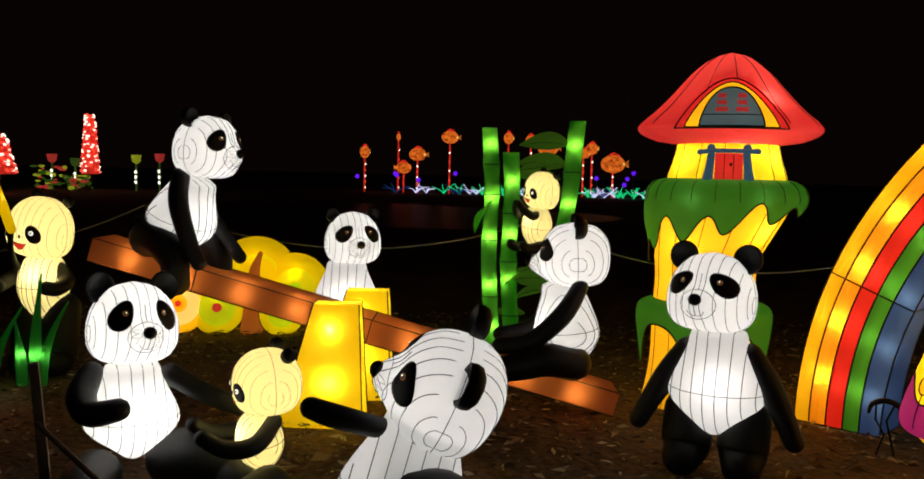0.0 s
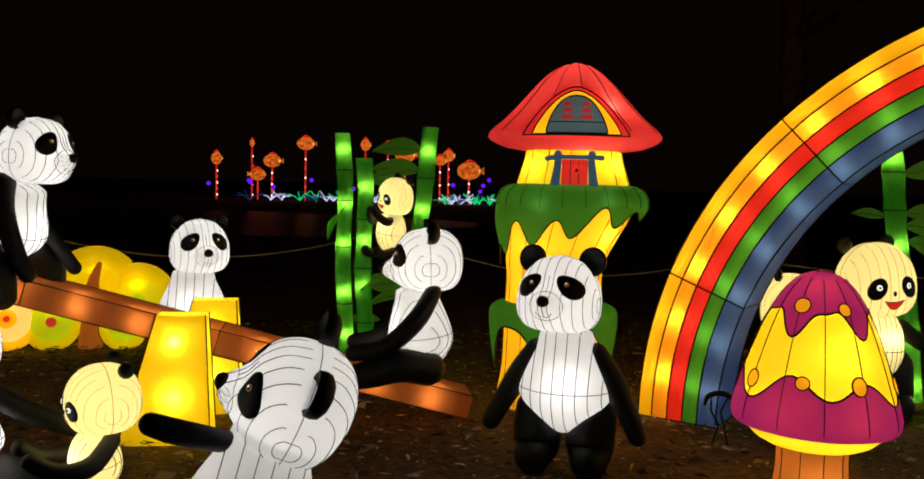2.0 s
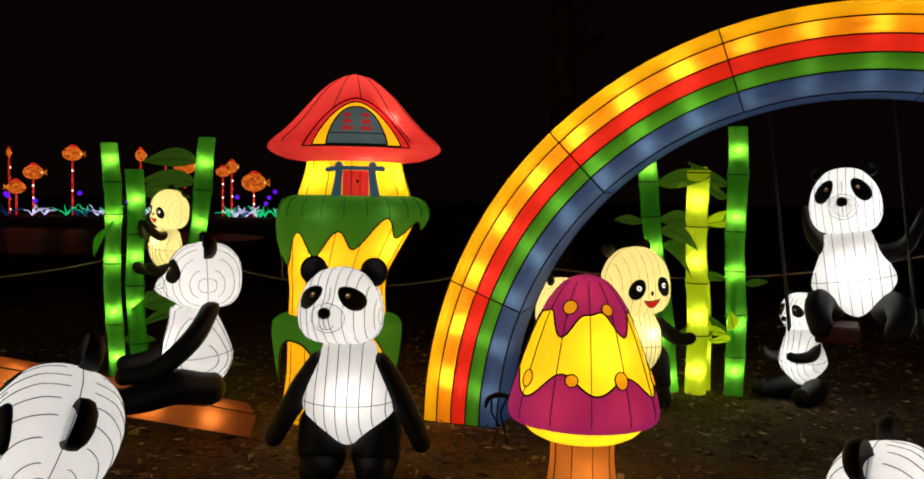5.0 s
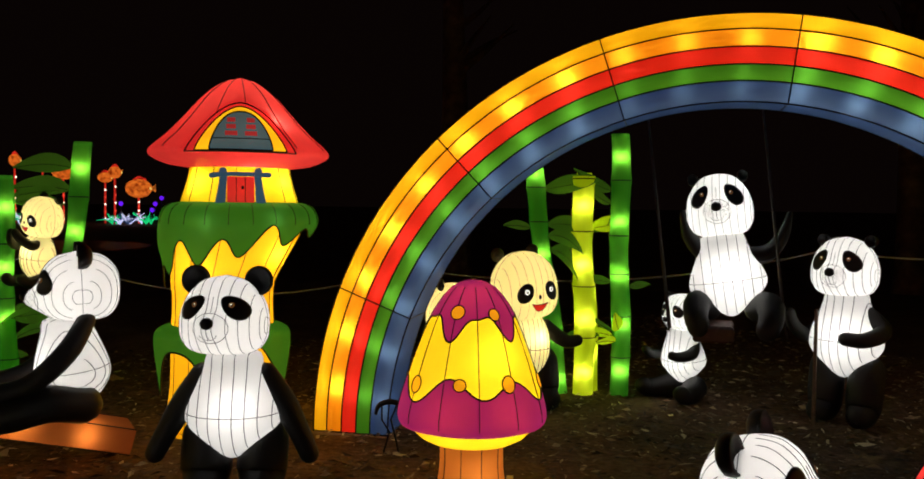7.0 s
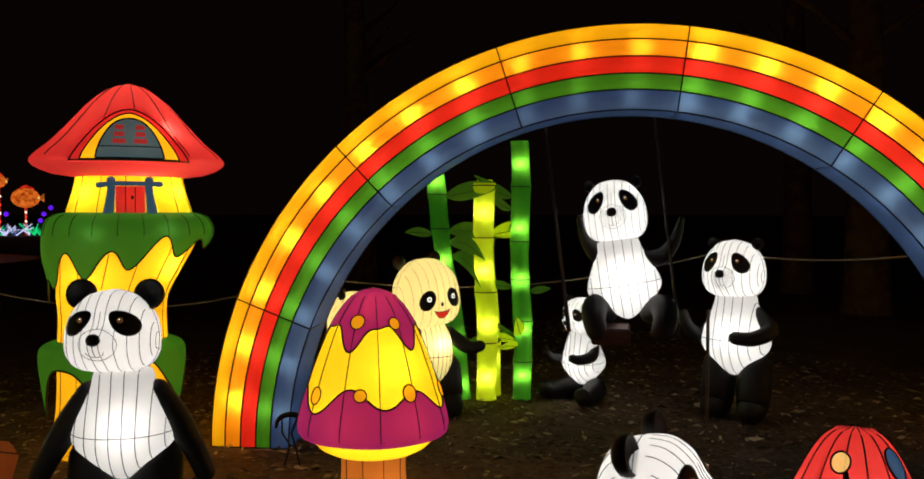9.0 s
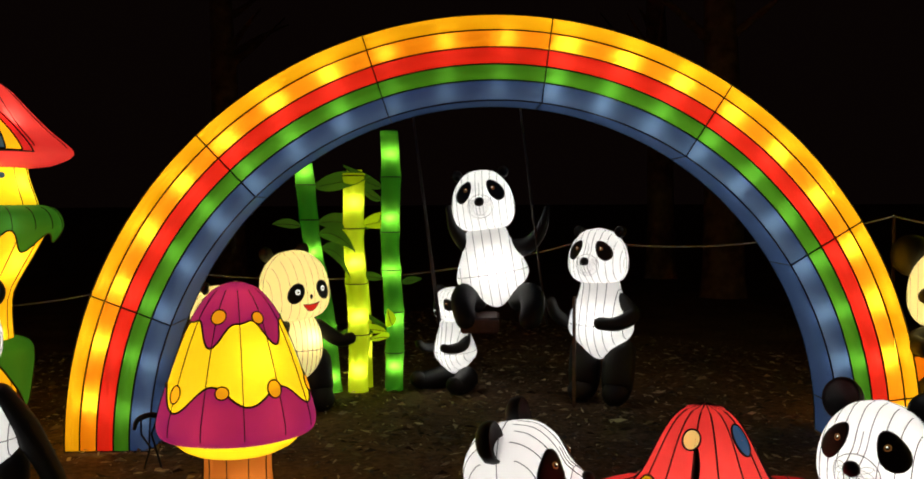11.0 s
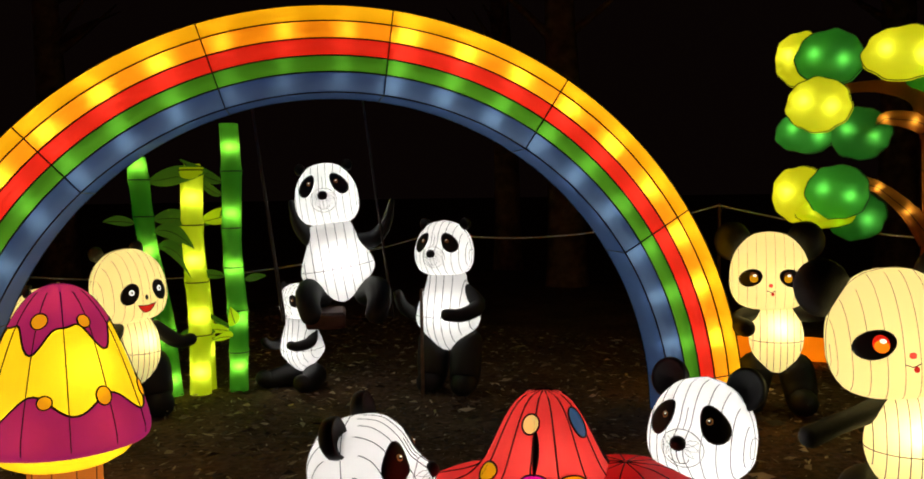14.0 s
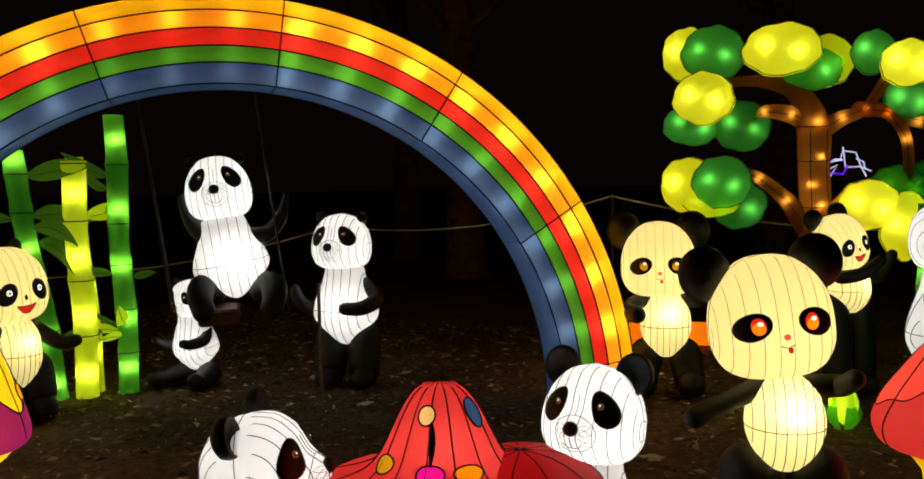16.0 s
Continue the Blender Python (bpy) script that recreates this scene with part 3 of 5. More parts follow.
panda("smiling cream panda lantern with raised black arms beside the tree", 7.399, 0.691, 0, -40, 0.77, "cream", head_off=(-0.087, 0.031, -0.013), body_size=(1.043, 1.021, 1.026), head_size=0.991, head_wide=0.850, hip=0.720, face="smile", ear=0.1, head_turn=(-4, -12, 0),
      arms=[arm(-1, (0.11, 0, 1.08, 0.05), (0.2, -0.12, 1.06, 0.06), (0.1, -0.26, 1.1, 0.055), (-0.04, -0.3, 1.2, 0.05)),
            arm(1, (0.11, 0, 1.08, 0.05), (0.26, -0.02, 1.02, 0.06), (0.36, -0.05, 1.1, 0.055), (0.42, -0.06, 1.22, 0.045))],
      legs=stand_legs(0.68, 0.12))
panda("white panda lantern sitting on soil beside the red mushroom", 4.209, 1.258, 0, -82, 0.94, head_off=(-0.003, -0.001, 0.002), head_size=0.973, head_wide=0.912, watts=2.2, hip=-0.100, hc=0.72, ear=0.095,
      arms=[],
      legs=SIT, body_size=(0.750, 0.800, 0.900), eye_tilt=34, head_turn=(-9, 2, -7))
panda("white panda lantern crouching beside the red mushroom", 3.520, 2.380, 0, -48, 0.95, head_off=(-0.02, 0.0, 0.0), head_wide=0.95, watts=2.2, hip=-0.100, head_at=(0.03, 0, 0.43), head_size=1.08, head_fs=((0.93, -0.3, 0.2), (0.3, 0.95, 0.06)), body_size=(0.900, 0.900, 0.750),
      arms=[[(0.12, -0.1, 0.18, 0.06), (0.24, -0.14, 0.2, 0.06), (0.32, -0.14, 0.26, 0.05), (0.36, -0.12, 0.3, 0.045)]],
      legs=SIT)
panda("white panda lantern at the far end of the display", 6.393, 0.099, 0, -20, 0.97, head_off=(0.0, 0, 0.0), body_size=(1.016, 1.008, 1.000), head_size=0.95, head_wide=0.95, hip=0.380, hc=0.8,
      arms=[arm(-1, (0.17, 0, 0.85, 0.06), (0.24, -0.1, 0.76, 0.085), (0.3, -0.2, 0.66, 0.08), (0.3, -0.26, 0.6, 0.05))],
      legs=[[(s * 0.14, 0.0, 0.42, 0.14), (s * 0.2, -0.16, 0.4, 0.13), (s * 0.22, -0.3, 0.28, 0.11), (s * 0.22, -0.32, 0.1, 0.1)] for s in (-1, 1)])
# round the seesaw
panda("white panda lantern sitting on soil with one raised black paw", -0.654, 3.800, 0, 33, 0.96, head_off=(0.003, -0.002, -0.002), head_wide=0.919, hip=0.198, hc=0.63, head_turn=(-7, 3, 6), head_size=0.899, body_size=(0.838, 0.881, 0.729), eye_tilt=30,
      arms=[arm(-1, (0.17, 0.02, 0.6, 0.055), (0.22, -0.03, 0.52, 0.066), (0.2, -0.13, 0.46, 0.058), (0.1, -0.23, 0.49, 0.05)),
            arm(1, (0.17, 0, 0.57, 0.05), (0.29, -0.04, 0.49, 0.048), (0.41, -0.1, 0.43, 0.045), (0.5, -0.14, 0.4, 0.044))],
      legs=[[(-0.17, 0.0, 0.13, 0.13), (-0.24, -0.16, 0.13, 0.11), (-0.28, -0.32, 0.1, 0.1), (-0.28, -0.38, 0.13, 0.09)], [(0.2, 0.02, 0.16, 0.14), (0.3, -0.1, 0.18, 0.13), (0.38, -0.2, 0.12, 0.11), (0.4, -0.26, 0.1, 0.1)]])
panda("small cream panda lantern hugging with black arms on soil", -0.088, 3.859, 0, -62, 0.68, "cream", head_off=(0.050, 0.099, -0.059), head_size=0.82, head_wide=1.0, head_deep=1.22, hip=0.200, face="smile", ear=0.06, lean=(8, 0, 0), head_turn=(-6, 6, 0), hc=0.67, body_size=(0.975, 0.937, 0.957),
      arms=[arm(s, (0.1, 0.04, 0.54, 0.055), (0.2, -0.1, 0.43, 0.06), (0.2, -0.28, 0.42, 0.055), (0.16, -0.42, 0.5, 0.05)) for s in (-1, 1)],
      legs=SIT)
panda("white panda lantern standing behind the seesaw", -0.130, 6.459, 0, 0, 0.93, head_off=(0.046, 0.001, -0.06), body_size=(1.08, 1.05, 0.95), head_size=1.016, head_wide=0.918, watts=1.3, hip=0.29, hc=0.82,
      legs=stand_legs(0.22), ear=0.06, head_turn=(-2, 0, 22), eye_tilt=48,
      arms=[arm(s, (0.16, 0.06, 0.6, 0.055), (0.24, 0.1, 0.5, 0.06), (0.28, 0.06, 0.38, 0.05), (0.28, 0.02, 0.3, 0.05)) for s in (-1, 1)])
panda("white panda lantern riding the raised end of the seesaw", -1.038, 5.360, 0.87, 72, 0.97, head_off=(0, 0, -0.005), head_size=0.943, head_wide=0.92, watts=1.4, hip=0.1, lean=(22, 0, 0), head_turn=(-22, 0, -6), hc=0.7, body_size=(0.95, 1.0, 0.8), ear=0.07,
      arms=[arm(-1, (0.15, -0.18, 0.56, 0.055), (0.2, -0.2, 0.4, 0.06), (0.2, -0.27, 0.18, 0.052), (0.18, -0.33, 0.04, 0.045)), arm(1, (0.1, -0.08, 0.46, 0.04), (0.17, -0.16, 0.32, 0.045), (0.19, -0.28, 0.16, 0.042), (0.18, -0.38, 0.05, 0.042))],
      legs=[[(s * 0.12, 0.08, 0.17, 0.12), (s * 0.18, -0.06, 0.16, 0.11), (s * 0.22, -0.18, 0.06, 0.09), (s * 0.22, -0.2, -0.08, 0.08)] for s in (-1, 1)])
panda("white panda lantern riding the lowered end of the seesaw", 1.414, 5.328, 0.24, -92, 1.0, head_off=(-0.005, 0.093, -0.013), head_size=0.940, head_wide=0.93, head_deep=1.1, watts=1.3, hip=0.078, lean=(6, 0, 0), head_turn=(-4, 0, 0), hc=0.7, body_size=(0.905, 0.976, 0.847), ear=0.08,
      arms=[arm(s, (0.15, 0.04, 0.58, 0.05), (0.22, -0.06, 0.42, 0.06), (0.22, -0.24, 0.26, 0.055), (0.19, -0.42, 0.22, 0.05)) for s in (-1, 1)],
      legs=[[(s * 0.14, 0.02, 0.12, 0.105), (s * 0.2, -0.14, 0.15, 0.1), (s * 0.22, -0.3, 0.11, 0.085), (s * 0.22, -0.4, 0.09, 0.075)] for s in (-1, 1)])
panda("white panda lantern leaning back beside the yellow seesaw stand", 0.500, 3.360, 0, 4, 1.0, head_off=(0.012, -0.001, 0.03), body_size=(1.000, 1.000, 1.000), head_wide=0.95, watts=1.0, hip=-0.020, lean=(0, 16, 0), head_at=(0.24, 0, 0.62), head_fs=((-0.85, 0.2, 0.5), (-0.12, -0.88, -0.46)), ear=0.09, head_size=1.06,
      arms=[[(0.0, -0.04, 0.5, 0.04), (-0.1, -0.06, 0.53, 0.045), (-0.2, -0.07, 0.56, 0.046), (-0.27, -0.07, 0.585, 0.042)], [(0.12, -0.16, 0.3, 0.08), (0.24, -0.2, 0.3, 0.09), (0.3, -0.2, 0.2, 0.08), (0.3, -0.18, 0.1, 0.07)]],
      legs=SIT)
panda("small cream panda lantern clinging to the bamboo", 1.299, 7.120, 0.72, -62, 0.62, "cream", head_off=(0.010, 0.020, 0.047), body_size=(1.2, 1.15, 1.3), head_size=0.952, head_wide=1.0, hip=0.279, face="smile", ear=0.06, lean=(0, 8, 0), hc=0.7,
      arms=[arm(s, (0.11, 0, 0.74, 0.05), (0.18, -0.14, 0.68, 0.055), (0.1, -0.24, 0.76, 0.05), (0.04, -0.27, 0.84, 0.045)) for s in (-1, 1)],
      legs=[[(s * 0.1, 0.05, 0.3, 0.07), (s * 0.17, -0.06, 0.28, 0.07), (s * 0.17, -0.2, 0.26, 0.065), (s * 0.16, -0.26, 0.3, 0.065)] for s in (-1, 1)])
panda("smiling cream panda lantern with black sleeves beside tulip lights", -2.203, 6.071, 0, -8, 0.97, "cream", head_off=(-0.015, -0.002, 0.026), body_size=(1.008, 1.004, 1.164), head_size=0.875, head_wide=0.984, hip=0.393, face="smile", ear=0.05, head_turn=(0, 8, -8),
      arms=[arm(s, (0.13, 0, 0.76, 0.05), (0.22, -0.06, 0.68, 0.055), (0.23, -0.18, 0.64, 0.05), (0.19, -0.24, 0.65, 0.05)) for s in (-1, 1)],
      legs=stand_legs(0.36, 0.11))


# ---------------------------------------------------------------- rainbow arch
def empty(name, M, label, category, group="", kind=""):
    ob = new(name)
    ob.empty_display_size = 0.05
    ob.matrix_basis = M
    return tagged(ob, label, category, group, kind)


RB_YAW = math.degrees(math.atan2(1.94 - 5.42, 6.66 - 2.84))
RBM = pose((2.84 + 6.66) / 2, (5.42 + 1.94) / 2, 0, 0, 0, RB_YAW)
SEAMS = [0, 6.3, 31.6, 57.0, 82.5, 107.8, 133.3, 158.8, 180]
BANDS = [(2.59, 2.5, AMBER), (2.5, 2.4, ORANGE), (2.4, 2.3, ARCHRED), (2.3, 2.205, GREEN), (2.205, 2.085, BLUE)]


def rb_pt(r, a, y):
    return (r * math.cos(radians(a)), y, r * math.sin(radians(a)))


def make_rainbow():
    arch = empty("rainbow_arch", RBM, "large glowing rainbow arch lantern in five colours standing on soil", "arch lantern")
    depth = 0.34
    for i, (a0, a1) in enumerate(zip(SEAMS, SEAMS[1:])):
        n = max(2, int((a1 - a0) / 2))
        an = [a0 + (a1 - a0) * k / n for k in range(n + 1)]
        for r1, r0, mat in BANDS:
            S = Shape()
            S.grid([[rb_pt(r0 + (r1 - r0) * q, a, -0.012 * math.sin(math.pi * q)) for q in (0, 0.25, 0.5, 0.75, 1)] for a in an], mat, False)
            S.make("panel", arch)
            S = Shape()
            S.grid([[rb_pt(r0 + (r1 - r0) * q, a, depth + 0.008 * math.sin(math.pi * q)) for q in (0, 0.5, 1)] for a in an], mat, False)
            S.make("back_panel", arch)
        S = Shape()
        S.grid([[rb_pt(2.085, a, depth * q) for q in (0, 0.5, 1)] for a in an], DEEPBLUE, False)
        S.make("soffit_panel", arch, "deep blue inner panel")
        S = Shape()
        S.grid([[rb_pt(2.59, a, depth * q) for q in (0, 0.5, 1)] for a in an], AMBER, False)
        S.make("rim_panel", arch, "amber outer panel")
    full = [180 * k / 90 for k in range(91)]
    for r in [b[0] for b in BANDS] + [2.085]:
        S = Shape()
        S.wire([rb_pt(r, a, -0.003) for a in full], 0.0055, INK)
        S.make("seam_hoop", arch)
    S = Shape()
    S.wire([rb_pt(2.085, a, depth) for a in full], 0.005, INK)
    S.make("seam_hoop", arch)
    for a in SEAMS:
        S = Shape()
        S.wire([rb_pt(2.59 - 0.505 * q / 8, a, -0.009) for q in range(9)], 0.005, INK)
        S.wire([rb_pt(2.083, a, depth * q / 4) for q in range(5)], 0.004, INK)
        S.make("joint_strip", arch)
    a = 4.0
    while a < 178:
        dim = 0.5 if 84 < a < 107 else 1.3 if a < 84 else 1.05
        bulb(RBM @ Vector(rb_pt(2.45, a, 0.05)), 0.8 * dim, (1, 0.9, 0.65))
        bulb(RBM @ Vector(rb_pt(2.255, a + 0.6, 0.045)), 0.15 * dim, (1, 0.97, 0.85))
        bulb(RBM @ Vector(rb_pt(2.15, a + 1.2, 0.045)), 0.15 * dim, (1, 0.97, 0.85))
        a += 8.45
    return arch


make_rainbow()


def make_swing():
    sw = empty("swing", pose(4.95, 4.02, 0, 0, 0, -46), "dark metal swing hanging from the rainbow arch", "swing")
    S = Shape()
    S.box((-0.12, -0.2, 0.66), (0.12, 0.14, 0.76), BROWNBOX, None, 1, 0.015)
    S.make("seat", sw, "brown box seat", smooth=False)
    for s in (-1, 1):
        for dy in (-0.08, 0.08):
            S = Shape()
            S.wire([(s * 0.345 - 0.09 + (2.1 - z) * 0.12, dy * (2.1 - z) / 1.4, z) for z in (0.7, 1.2, 1.7, 2.09)], 0.009, STEEL)
            S.make("rope", sw, "thin dark hanging cord")
    return sw


make_swing()


def make_plug():
    t = empty("power_connector", pose(3.06, 4.72, 0, 0, 0, -30), "black cable connector standing at the foot of the arch", "cable")
    S = Shape()
    S.limb([(-0.085, 0, 0.235, 0.01), (-0.07, 0, 0.28, 0.014), (-0.02, 0, 0.305, 0.016), (0.04, 0, 0.3, 0.016), (0.08, 0, 0.26, 0.013), (0.085, 0, 0.2, 0.009)], CABLE)
    S.make("connector", t)
    for dx in (-0.05, 0.04):
        S = Shape()
        S.wire([(dx, 0, 0.29), (dx * 0.6 - 0.02, 0, 0.2), (dx * 0.3 + 0.01, 0.02, 0.12), (dx + 0.01, 0.02, 0.0)], 0.007, CABLE)
        S.make("cable", t)


make_plug()


# ---------------------------------------------------------------- mushrooms
def shell(prof, mat, lower=None, upper=None, seg=64, eps=0.0, n=26, off=None):
    """A part of a round skin between two waving edges; lower and upper give z for an angle."""
    S = Shape()
    z0, z1 = prof[0][0], prof[-1][0]
    rows = []
    for i in range(n + 1):
        r = []
        for j in range(seg):
            a = 2 * math.pi * j / seg
            lo = lower(a) if lower else z0
            hi = upper(a) if upper else z1
            z = lo + (hi - lo) * i / n
            w, d, s = at_z(prof, z)
            r.append(((w + eps) * math.cos(a) + (off(z) if off else 0), (d + eps) * math.sin(a), z))
        rows.append(r)
    S.grid(rows, mat)
    return S


def edge_wire(prof, fn, eps, r=0.005, seg=96, off=None):
    S = Shape()
    pts = []
    for j in range(seg):
        a = 2 * math.pi * j / seg
        w, d, s = at_z(prof, fn(a))
        pts.append(((w + eps) * math.cos(a) + (off(fn(a)) if off else 0), (d + eps) * math.sin(a), fn(a)))
    S.wire(pts, r, INK, closed=True)
    return S


class Ribs:
    """Upright wires over a round skin; each becomes a part."""

    def __init__(self, shapes):
        self.shapes = shapes

    def make(self, name, parent):
        for s in self.shapes:
            s.make(name, parent)


def meridians(prof, angles, r=0.003, eps=0.003, z0=None, z1=None, off=None):
    z0 = prof[0][0] if z0 is None else z0
    z1 = prof[-1][0] if z1 is None else z1
    shapes = []
    for a in angles:
        pts = []
        for i in range(19):
            z = z0 + (z1 - z0) * i / 18
            w, d, s = at_z(prof, z)
            pts.append(((w + eps) * math.cos(a) + (off(z) if off else 0), (d + eps) * math.sin(a), z))
        S = Shape()
        S.wire(pts, r, INK)
        shapes.append(S)
    return Ribs(shapes)


def dot_on(prof, a, z, ru, rv, mat, eps, name, parent, label=""):
    S = Shape()
    rows = []
    for k in (0.01, 0.5, 1.0):
        row = []
        for j in range(20):
            t = 2 * math.pi * j / 20
            zz = z + rv * k * math.sin(t)
            w, d, s = at_z(prof, zz)
            aa = a + ru * k * math.cos(t) / max(w, 0.05)
            row.append(((w + eps) * math.cos(aa), (d + eps) * math.sin(aa), zz))
        rows.append(row)
    S.grid(rows, mat)
    S.wire(rows[-1], 0.004, INK, closed=True)
    return S.make(name, parent, label)


def make_purple_mushroom():
    yaw = -30
    M = pose(3.14, 3.89, 0, 0, 0, yaw)
    t = empty("mushroom_lantern", M, "purple and yellow dripping mushroom lantern on an orange stalk", "lantern", "mushroom lanterns")
    cap = smooth_rows([(0.37, 0.335, 0.335, 0), (0.38, 0.366, 0.366, 0), (0.425, 0.375, 0.375, 0), (0.5, 0.36, 0.36, 0), (0.59, 0.332, 0.332, 0), (0.7, 0.296, 0.296, 0), (0.81, 0.255, 0.255, 0),
                       (0.92, 0.207, 0.207, 0), (1.01, 0.15, 0.15, 0), (1.07, 0.09, 0.09, 0), (1.1, 0.01, 0.01, 0)], 44)
    low = lambda a: 0.585 + 0.05 * math.sin(6 * a + 0.6) + 0.02 * math.sin(3 * a)
    high = lambda a: 0.885 + 0.055 * math.sin(5 * a + 2.2) + 0.02 * math.sin(10 * a)
    skin_cap = shell(cap, YELLOW).make("cap", t, "yellow silk cap")
    shell(cap, PURPLE, None, low, eps=0.005).make("lower_drip", t, "purple lower band")
    shell(cap, PURPLE, high, None, eps=0.005).make("upper_drip", t, "purple top")
    edge_wire(cap, low, 0.006).make("edge_wire", t)
    edge_wire(cap, high, 0.006).make("edge_wire", t)
    meridians(cap, [2 * math.pi * k / 12 + 0.1 for k in range(12)], 0.003, 0.006).make("rib", t)
    for a, z, ru, rv in ((-1.75, 0.62, 0.035, 0.035), (-1.02, 0.62, 0.04, 0.05), (-2.5, 0.6, 0.04, 0.05), (-1.95, 0.95, 0.04, 0.04), (-1.05, 0.94, 0.032, 0.035), (-0.2, 0.6, 0.04, 0.05), (1.2, 0.6, 0.04, 0.05)):
        dot_on(cap, a, z, ru * 0.85, rv * 0.8, SPOTGOLD, 0.012, "spot", skin_cap, "orange round spot")
    S = Shape()
    S.loft([(0.275, 0.165, 0.165, 0), (0.283, 0.225, 0.225, 0), (0.308, 0.272, 0.272, 0), (0.372, 0.335, 0.335, 0)], YELLOW, 40)
    S.make("gill_ring", t)
    st = smooth_rows([(-0.02, 0.2, 0.2, 0), (0.06, 0.175, 0.175, 0), (0.18, 0.162, 0.162, 0), (0.295, 0.165, 0.165, 0)], 12)
    shell(st, TAN, n=10, seg=32).make("stalk", t, "orange lit stalk")
    meridians(st, [2 * math.pi * k / 10 for k in range(10)], 0.003, 0.002).make("rib", t)
    for p in ((0.08, -0.17, 0.72), (-0.1, -0.24, 0.46), (0.14, -0.22, 0.46), (0, -0.06, 0.98), (-0.12, 0.12, 0.6)):
        bulb(M @ Vector(p), 0.85, (1, 0.9, 0.75))
    bulb(M @ Vector((0.02, -0.08, 0.14)), 0.5, (1, 0.8, 0.5))


make_purple_mushroom()


def make_red_mushroom(x, y, yaw, size, cap_mat, brim_mat, dots, label):
    M = pose(x, y, 0, 0, 0, yaw) @ Matrix.Diagonal((size, size, size, 1))
    t = empty("mushroom_lantern", pose(x, y, 0, 0, 0, yaw), label, "lantern", "mushroom lanterns")
    t.scale = (size, size, size)
    cap = smooth_rows([(0.33, 0.46, 0.46, 0), (0.34, 0.5, 0.5, 0), (0.355, 0.5, 0.5, 0), (0.38, 0.41, 0.41, 0), (0.42, 0.295, 0.295, 0), (0.48, 0.23, 0.23, 0), (0.56, 0.187, 0.187, 0), (0.64, 0.148, 0.148, 0), (0.7, 0.11, 0.11, 0),
                       (0.733, 0.075, 0.075, 0), (0.75, 0.035, 0.035, 0), (0.755, 0.003, 0.003, 0)], 40)
    skin_cap = shell(cap, cap_mat).make("cap", t)
    meridians(cap, [2 * math.pi * k / 14 for k in range(14)], 0.003, 0.003).make("rib", t)
    for a, z, ru, rv, mat in dots:
        dot_on(cap, a, z, ru, rv, mat, 0.006, "spot", skin_cap, "round coloured spot")
    S = Shape()
    S.loft([(0.3, 0.15, 0.15, 0), (0.31, 0.3, 0.3, 0), (0.332, 0.46, 0.46, 0)], brim_mat, 40)
    S.make("gill_ring", t)
    S = Shape()
    S.loft([(-0.02, 0.2, 0.2, 0), (0.1, 0.16, 0.16, 0), (0.31, 0.15, 0.15, 0)], AMBER, 28)
    S.make("stalk", t)
    S = Shape()
    S.limb([(*[q * k for q, k in ((math.cos(-1.74), 0.165), (math.sin(-1.74), 0.165))], 0.628, 0.006), (0.185 * math.cos(-1.72), 0.185 * math.sin(-1.72), 0.585, 0.012),
            (0.207 * math.cos(-1.72), 0.207 * math.sin(-1.72), 0.54, 0.011), (0.235 * math.cos(-1.72), 0.235 * math.sin(-1.72), 0.5, 0.003)], CABLE, None, 8)
    S.make("cable_end", t, "dark cable end hanging on the cap")
    bulb(M @ Vector((0, -0.08, 0.5)), 0.9)
    bulb(M @ Vector((0.15, -0.1, 0.39)), 0.4)
    return t


make_red_mushroom(3.8, 1.71, -59, 1.0, RED, CORAL,
                  [(-1.9, 0.655, 0.03, 0.032, PALEDOT), (-0.6, 0.65, 0.035, 0.05, BLUEDOT), (-1.72, 0.47, 0.05, 0.03, PINKDOT), (-1.15, 0.47, 0.055, 0.025, AMBER), (-2.6, 0.48, 0.05, 0.03, LEMON), (0.3, 0.48, 0.05, 0.03, LEMON)],
                  "red mushroom lantern with yellow, blue and pink spots")


def make_low_cap(x, y, yaw):
    """A low, broad dark red cap, standing in for the taller one's unlit brim."""
    M = pose(x, y, 0, 0, 0, yaw)
    t = empty("mushroom_lantern", M, "low separate red cap standing in for the red mushroom's unlit brim", "lantern", "mushroom lanterns")
    cap = smooth_rows([(0.33, 0.26, 0.26, 0), (0.342, 0.3, 0.3, 0), (0.37, 0.302, 0.302, 0), (0.41, 0.265, 0.265, 0), (0.45, 0.19, 0.19, 0), (0.474, 0.1, 0.1, 0), (0.48, 0.005, 0.005, 0)], 24)
    skin_cap = shell(cap, SHADEDRED).make("cap", t, "dim red cap")
    meridians(cap, [2 * math.pi * k / 11 + 0.2 for k in range(11)], 0.003, 0.003).make("rib", t)
    dot_on(cap, -1.0, 0.41, 0.05, 0.025, DEEPBLUE, 0.006, "spot", skin_cap, "dark round spot")
    S = Shape()
    S.loft([(-0.02, 0.13, 0.13, 0), (0.1, 0.1, 0.1, 0), (0.27, 0.11, 0.11, 0), (0.331, 0.262, 0.262, 0)], TAN, 24)
    S.make("stalk", t)
    bulb(M @ Vector((-0.05, 0, 0.39)), 0.1)


make_low_cap(3.96, 1.46, -75)


